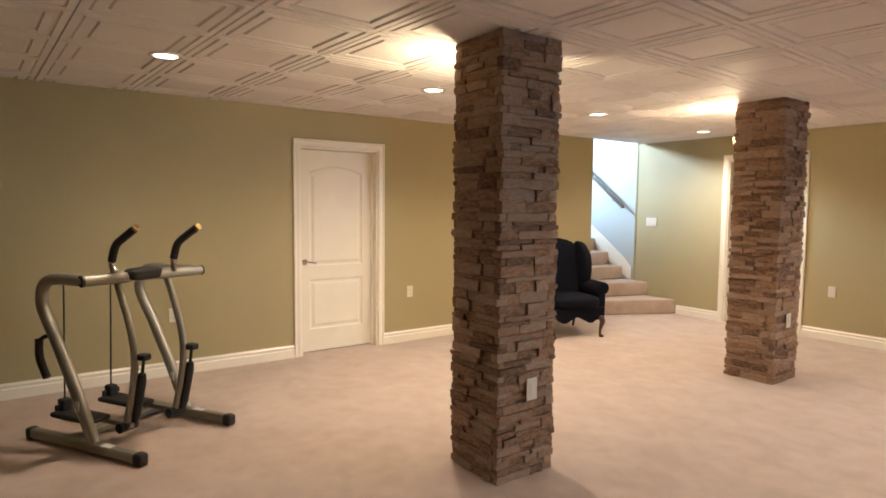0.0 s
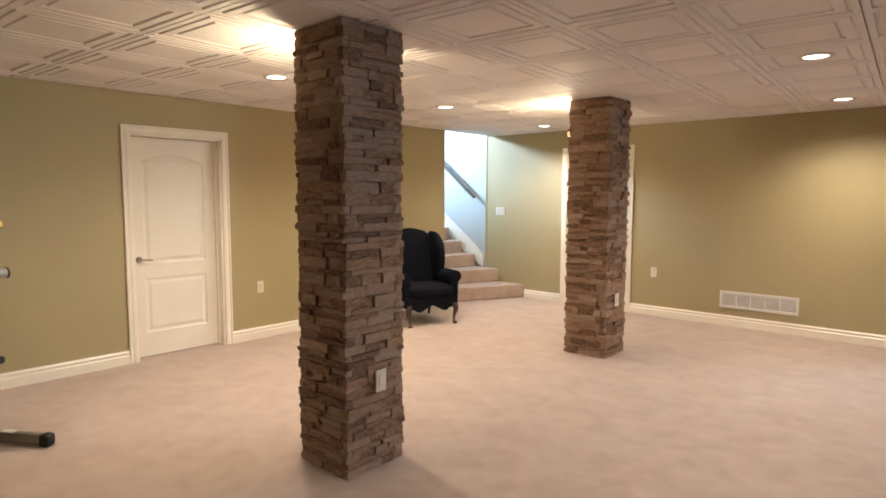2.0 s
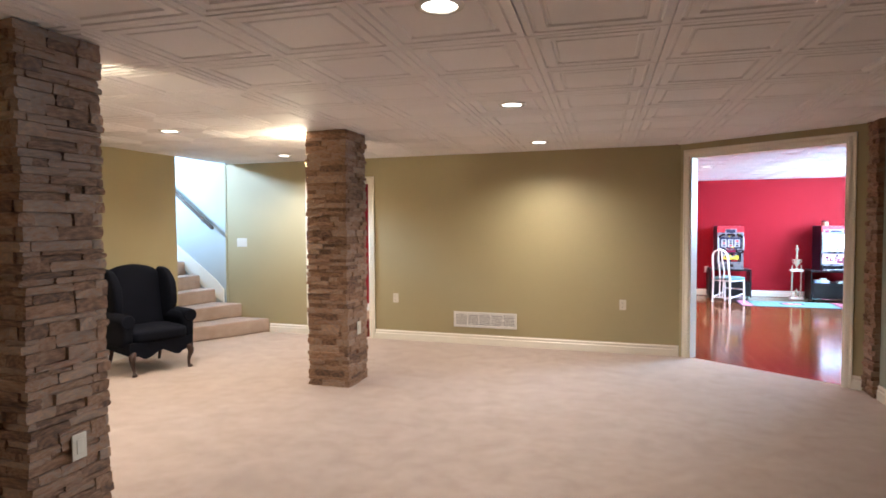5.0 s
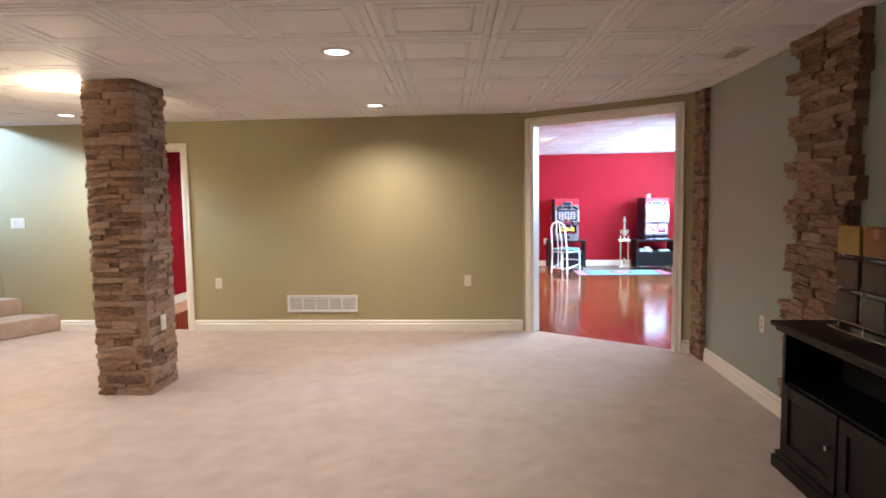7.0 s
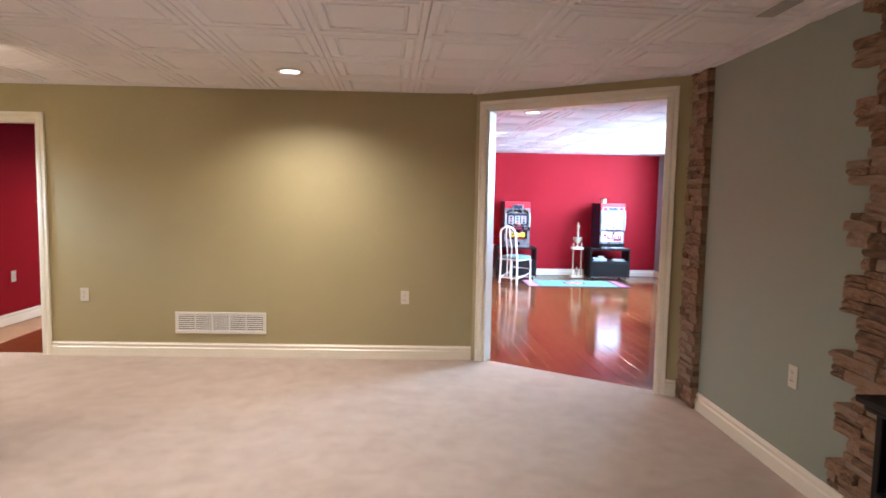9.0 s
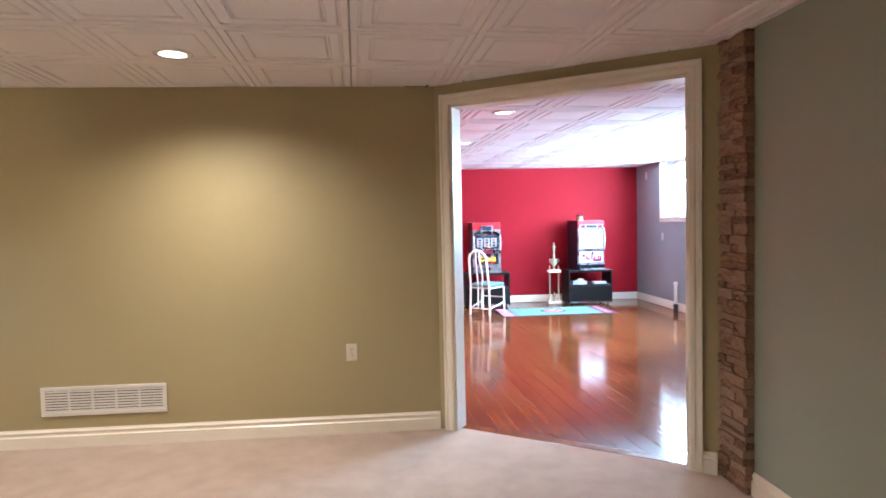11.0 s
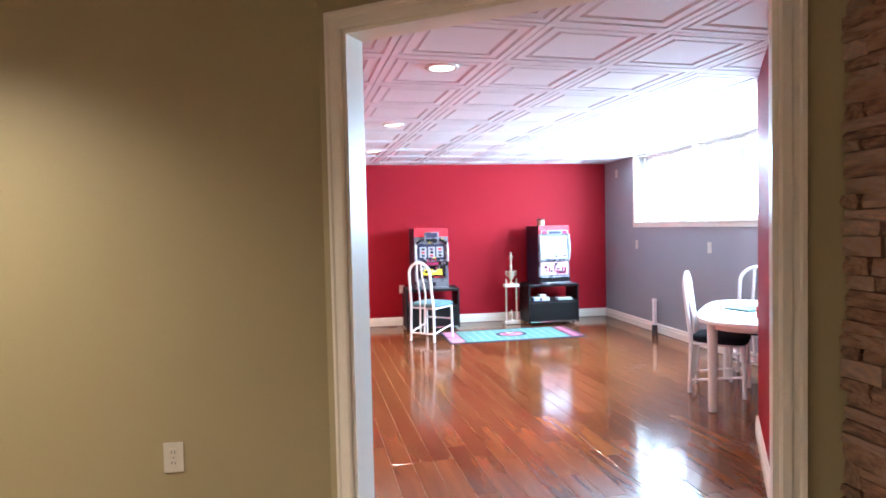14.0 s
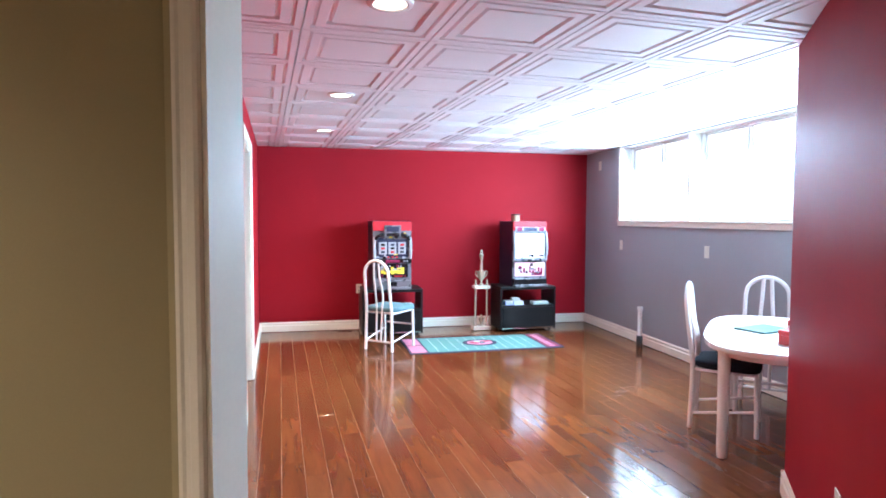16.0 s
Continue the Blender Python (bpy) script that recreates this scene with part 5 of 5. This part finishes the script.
part("cup", lathe([(0.035, 0.5655), (0.03, 0.58), (0.010, 0.60), (0.012, 0.62), (0.04, 0.66), (0.055, 0.72), (0.06, 0.75), (0.02, 0.755), (0.018, 0.80)], 20), "gold", trophy, smooth=True)
for sx in (-1, 1):
    part("cup_handle", tube(bend([(sx * 0.045, 0, 0.67), (sx * 0.072, 0, 0.70), (sx * 0.074, 0, 0.745), (sx * 0.058, 0, 0.745)], 5), 0.006, 8), "gold", trophy, smooth=True)
part("figurine", lathe([(0.022, 0.80), (0.018, 0.83), (0.013, 0.87), (0.022, 0.92), (0.03, 0.955), (0.012, 0.975), (0.018, 0.995), (0.012, 1.015), (0.003, 1.02)], 14), "gold", trophy, smooth=True)

# runner rug
rug = thing("runner_rug", pose(3.325, 13.08, 0.0, 0, 0, 1.0), "teal playing-field rug with pink and maroon ends and dark border", "rug")
RZ = -0.006
plain("rug_teal", (0.11, 0.25, 0.22), 0.95)
plain("rug_dark", (0.02, 0.02, 0.05), 0.95)
plain("rug_pink", (0.62, 0.22, 0.30), 0.95)
plain("rug_line", (0.40, 0.50, 0.47), 0.95)
part("border", box(-0.865, 0.865, -0.40, 0.40, RZ, RZ + 0.006, 0.002), "rug_dark", rug)
part("field", box(-0.655, 0.655, -0.355, 0.355, RZ + 0.0062, RZ + 0.0085), "rug_teal", rug)
for sx in (-1, 1):
    for y0, y1 in ((-0.35, -0.015), (0.015, 0.35)):
        part("end_zone", box(min(sx * 0.675, sx * 0.84), max(sx * 0.675, sx * 0.84), y0, y1, RZ + 0.0062, RZ + 0.0085), "rug_pink" if sx < 0 else plain("rug_maroon", (0.20, 0.03, 0.06), 0.95), rug)
for k in range(9):
    part("end_mark", box(0.715, 0.785, -0.33 + k * 0.075, -0.285 + k * 0.075, RZ + 0.0086, RZ + 0.0095), "rug_pink", rug)
for k in range(11):
    x = -0.55 + k * 0.11
    part("yard_line", box(x - 0.003, x + 0.003, -0.345, 0.345, RZ + 0.0086, RZ + 0.0095), "rug_line", rug)
part("emblem", moved(lathe([(0.20, 0), (0.20, 0.001)], 32), Matrix.Translation((0, 0, RZ + 0.0097)) @ Matrix.Diagonal((1, 0.8, 1, 1))), "rug_dark", rug)
part("emblem", moved(lathe([(0.15, 0), (0.15, 0.001)], 32), Matrix.Translation((0, 0, RZ + 0.011)) @ Matrix.Diagonal((1, 0.75, 1, 1))), "rug_pink", rug)
plain("rug_red", (0.5, 0.05, 0.10), 0.95)
emblem_rng = random.Random(12)
for k in range(14):
    a, rad = emblem_rng.uniform(0, 6.28), emblem_rng.uniform(0.01, 0.12)
    x, y, s = math.cos(a) * rad, math.sin(a) * rad * 0.7, emblem_rng.uniform(0.012, 0.032)
    part("emblem", box(x - s * 1.4, x + s * 1.4, y - s, y + s, RZ + 0.0121, RZ + 0.0126 + 0.0001 * k), ("rug_red", "rug_dark", "rug_line")[k % 3], rug)

pipe = thing("standpipe", pose(5.03, 12.58, -0.006), "short white upright pipe with a black base", "pipe")
part("coupling", lathe([(0.034, 0), (0.034, 0.12), (0.03, 0.125)], 18), "rubber", pipe, "black rubber coupling", True)
part("pipe_tube", lathe([(0.026, 0.12), (0.026, 0.41)], 18), "white", pipe, smooth=True)
part("pipe_cap", lathe([(0.032, 0.41), (0.032, 0.445), (0.028, 0.45)], 18), "white", pipe, smooth=True)
cord = thing("power_cord", pose(0, 0, -0.006), "thin brown cord lying along the baseboard", "cable")
part("cord", tube(bend([(1.75, 14.14, 0.008), (1.9, 14.10, 0.006), (2.02, 14.12, 0.006), (2.04, 14.17, 0.15), (2.035, 14.19, 0.50)], 6), 0.005, 6), "darkwood", cord)

# ---- plank floor ----
floor = structure("game_floor", prism([(-3.6, 8.1), (DA.x, 8.1), (2.66, 7.06), (2.78, 7.06), (3.36, 8.15), (XG + 0.05, 8.15), (XG + 0.05, YR + 0.05), (-3.6, YR + 0.05)], -0.035, -0.0085), "seam", "glossy cherry laminate floor of staggered planks", "floor")
PW, TURN = 0.126, pose(0.815, 14.2, 0, 0, 0, 3.5)
shared = {}


def plank_mesh(length):
    key = round(length, 2)
    if key not in shared:
        w, l, c = PW / 2 - 0.0009, key / 2 - 0.0009, 0.0016
        v = [(-w, -l, -0.0084), (w, -l, -0.0084), (w, l, -0.0084), (-w, l, -0.0084), (-w, -l, -0.0072), (w, -l, -0.0072), (w, l, -0.0072), (-w, l, -0.0072),
             (-w + c, -l + c, -0.006), (w - c, -l + c, -0.006), (w - c, l - c, -0.006), (-w + c, l - c, -0.006)]
        f = [(8, 9, 10, 11)] + [(k, (k + 1) % 4, 4 + (k + 1) % 4, 4 + k) for k in range(4)] + [(4 + k, 4 + (k + 1) % 4, 8 + (k + 1) % 4, 8 + k) for k in range(4)]
        data = bpy.data.meshes.new("plank")
        data.from_pydata(v, [], f)
        data.materials.append(M["plank"])
        shared[key] = data
    return shared[key]


def south_end(x):
    """Where the plank floor ends towards the carpet."""
    if x < DA.x:
        return 8.11
    if x < 2.72:
        return 8.10 - (x - DA.x) * 0.667
    return min(8.12, 7.08 + (x - 2.72) * 1.49)


plank_rng = random.Random(4)
far = bmesh.new()
for i in range(-34, 38):
    y = 0.25
    first = True
    while y > -7.9:
        length = plank_rng.choice((0.3, 0.5, 0.7)) if first else plank_rng.choice((0.6, 0.7, 0.8, 0.9))
        first = False
        tip = TURN @ Vector((PW * (i + 0.5), y, 0))
        if tip.y - 0.03 < south_end(tip.x):
            break
        length = round(min(length, tip.y - south_end(tip.x)), 2)
        at = TURN @ pose(PW * (i + 0.5), y - length / 2, 0)
        c = at.translation
        y -= length
        if c.x > XG + 0.1 or c.x < -3.55:
            continue
        if c.x > 0.95 - (c.y - 10) * 0.06:
            ob = new("plank", plank_mesh(length))
            ob.parent = floor
            ob.matrix_basis = at
        else:
            k = len(far.verts)
            far.from_mesh(plank_mesh(length))
            far.verts.ensure_lookup_table()
            for v in far.verts[k:]:
                v.co = at @ v.co
tagged(part("far_planks", far, "plank", floor), kind="stuff")
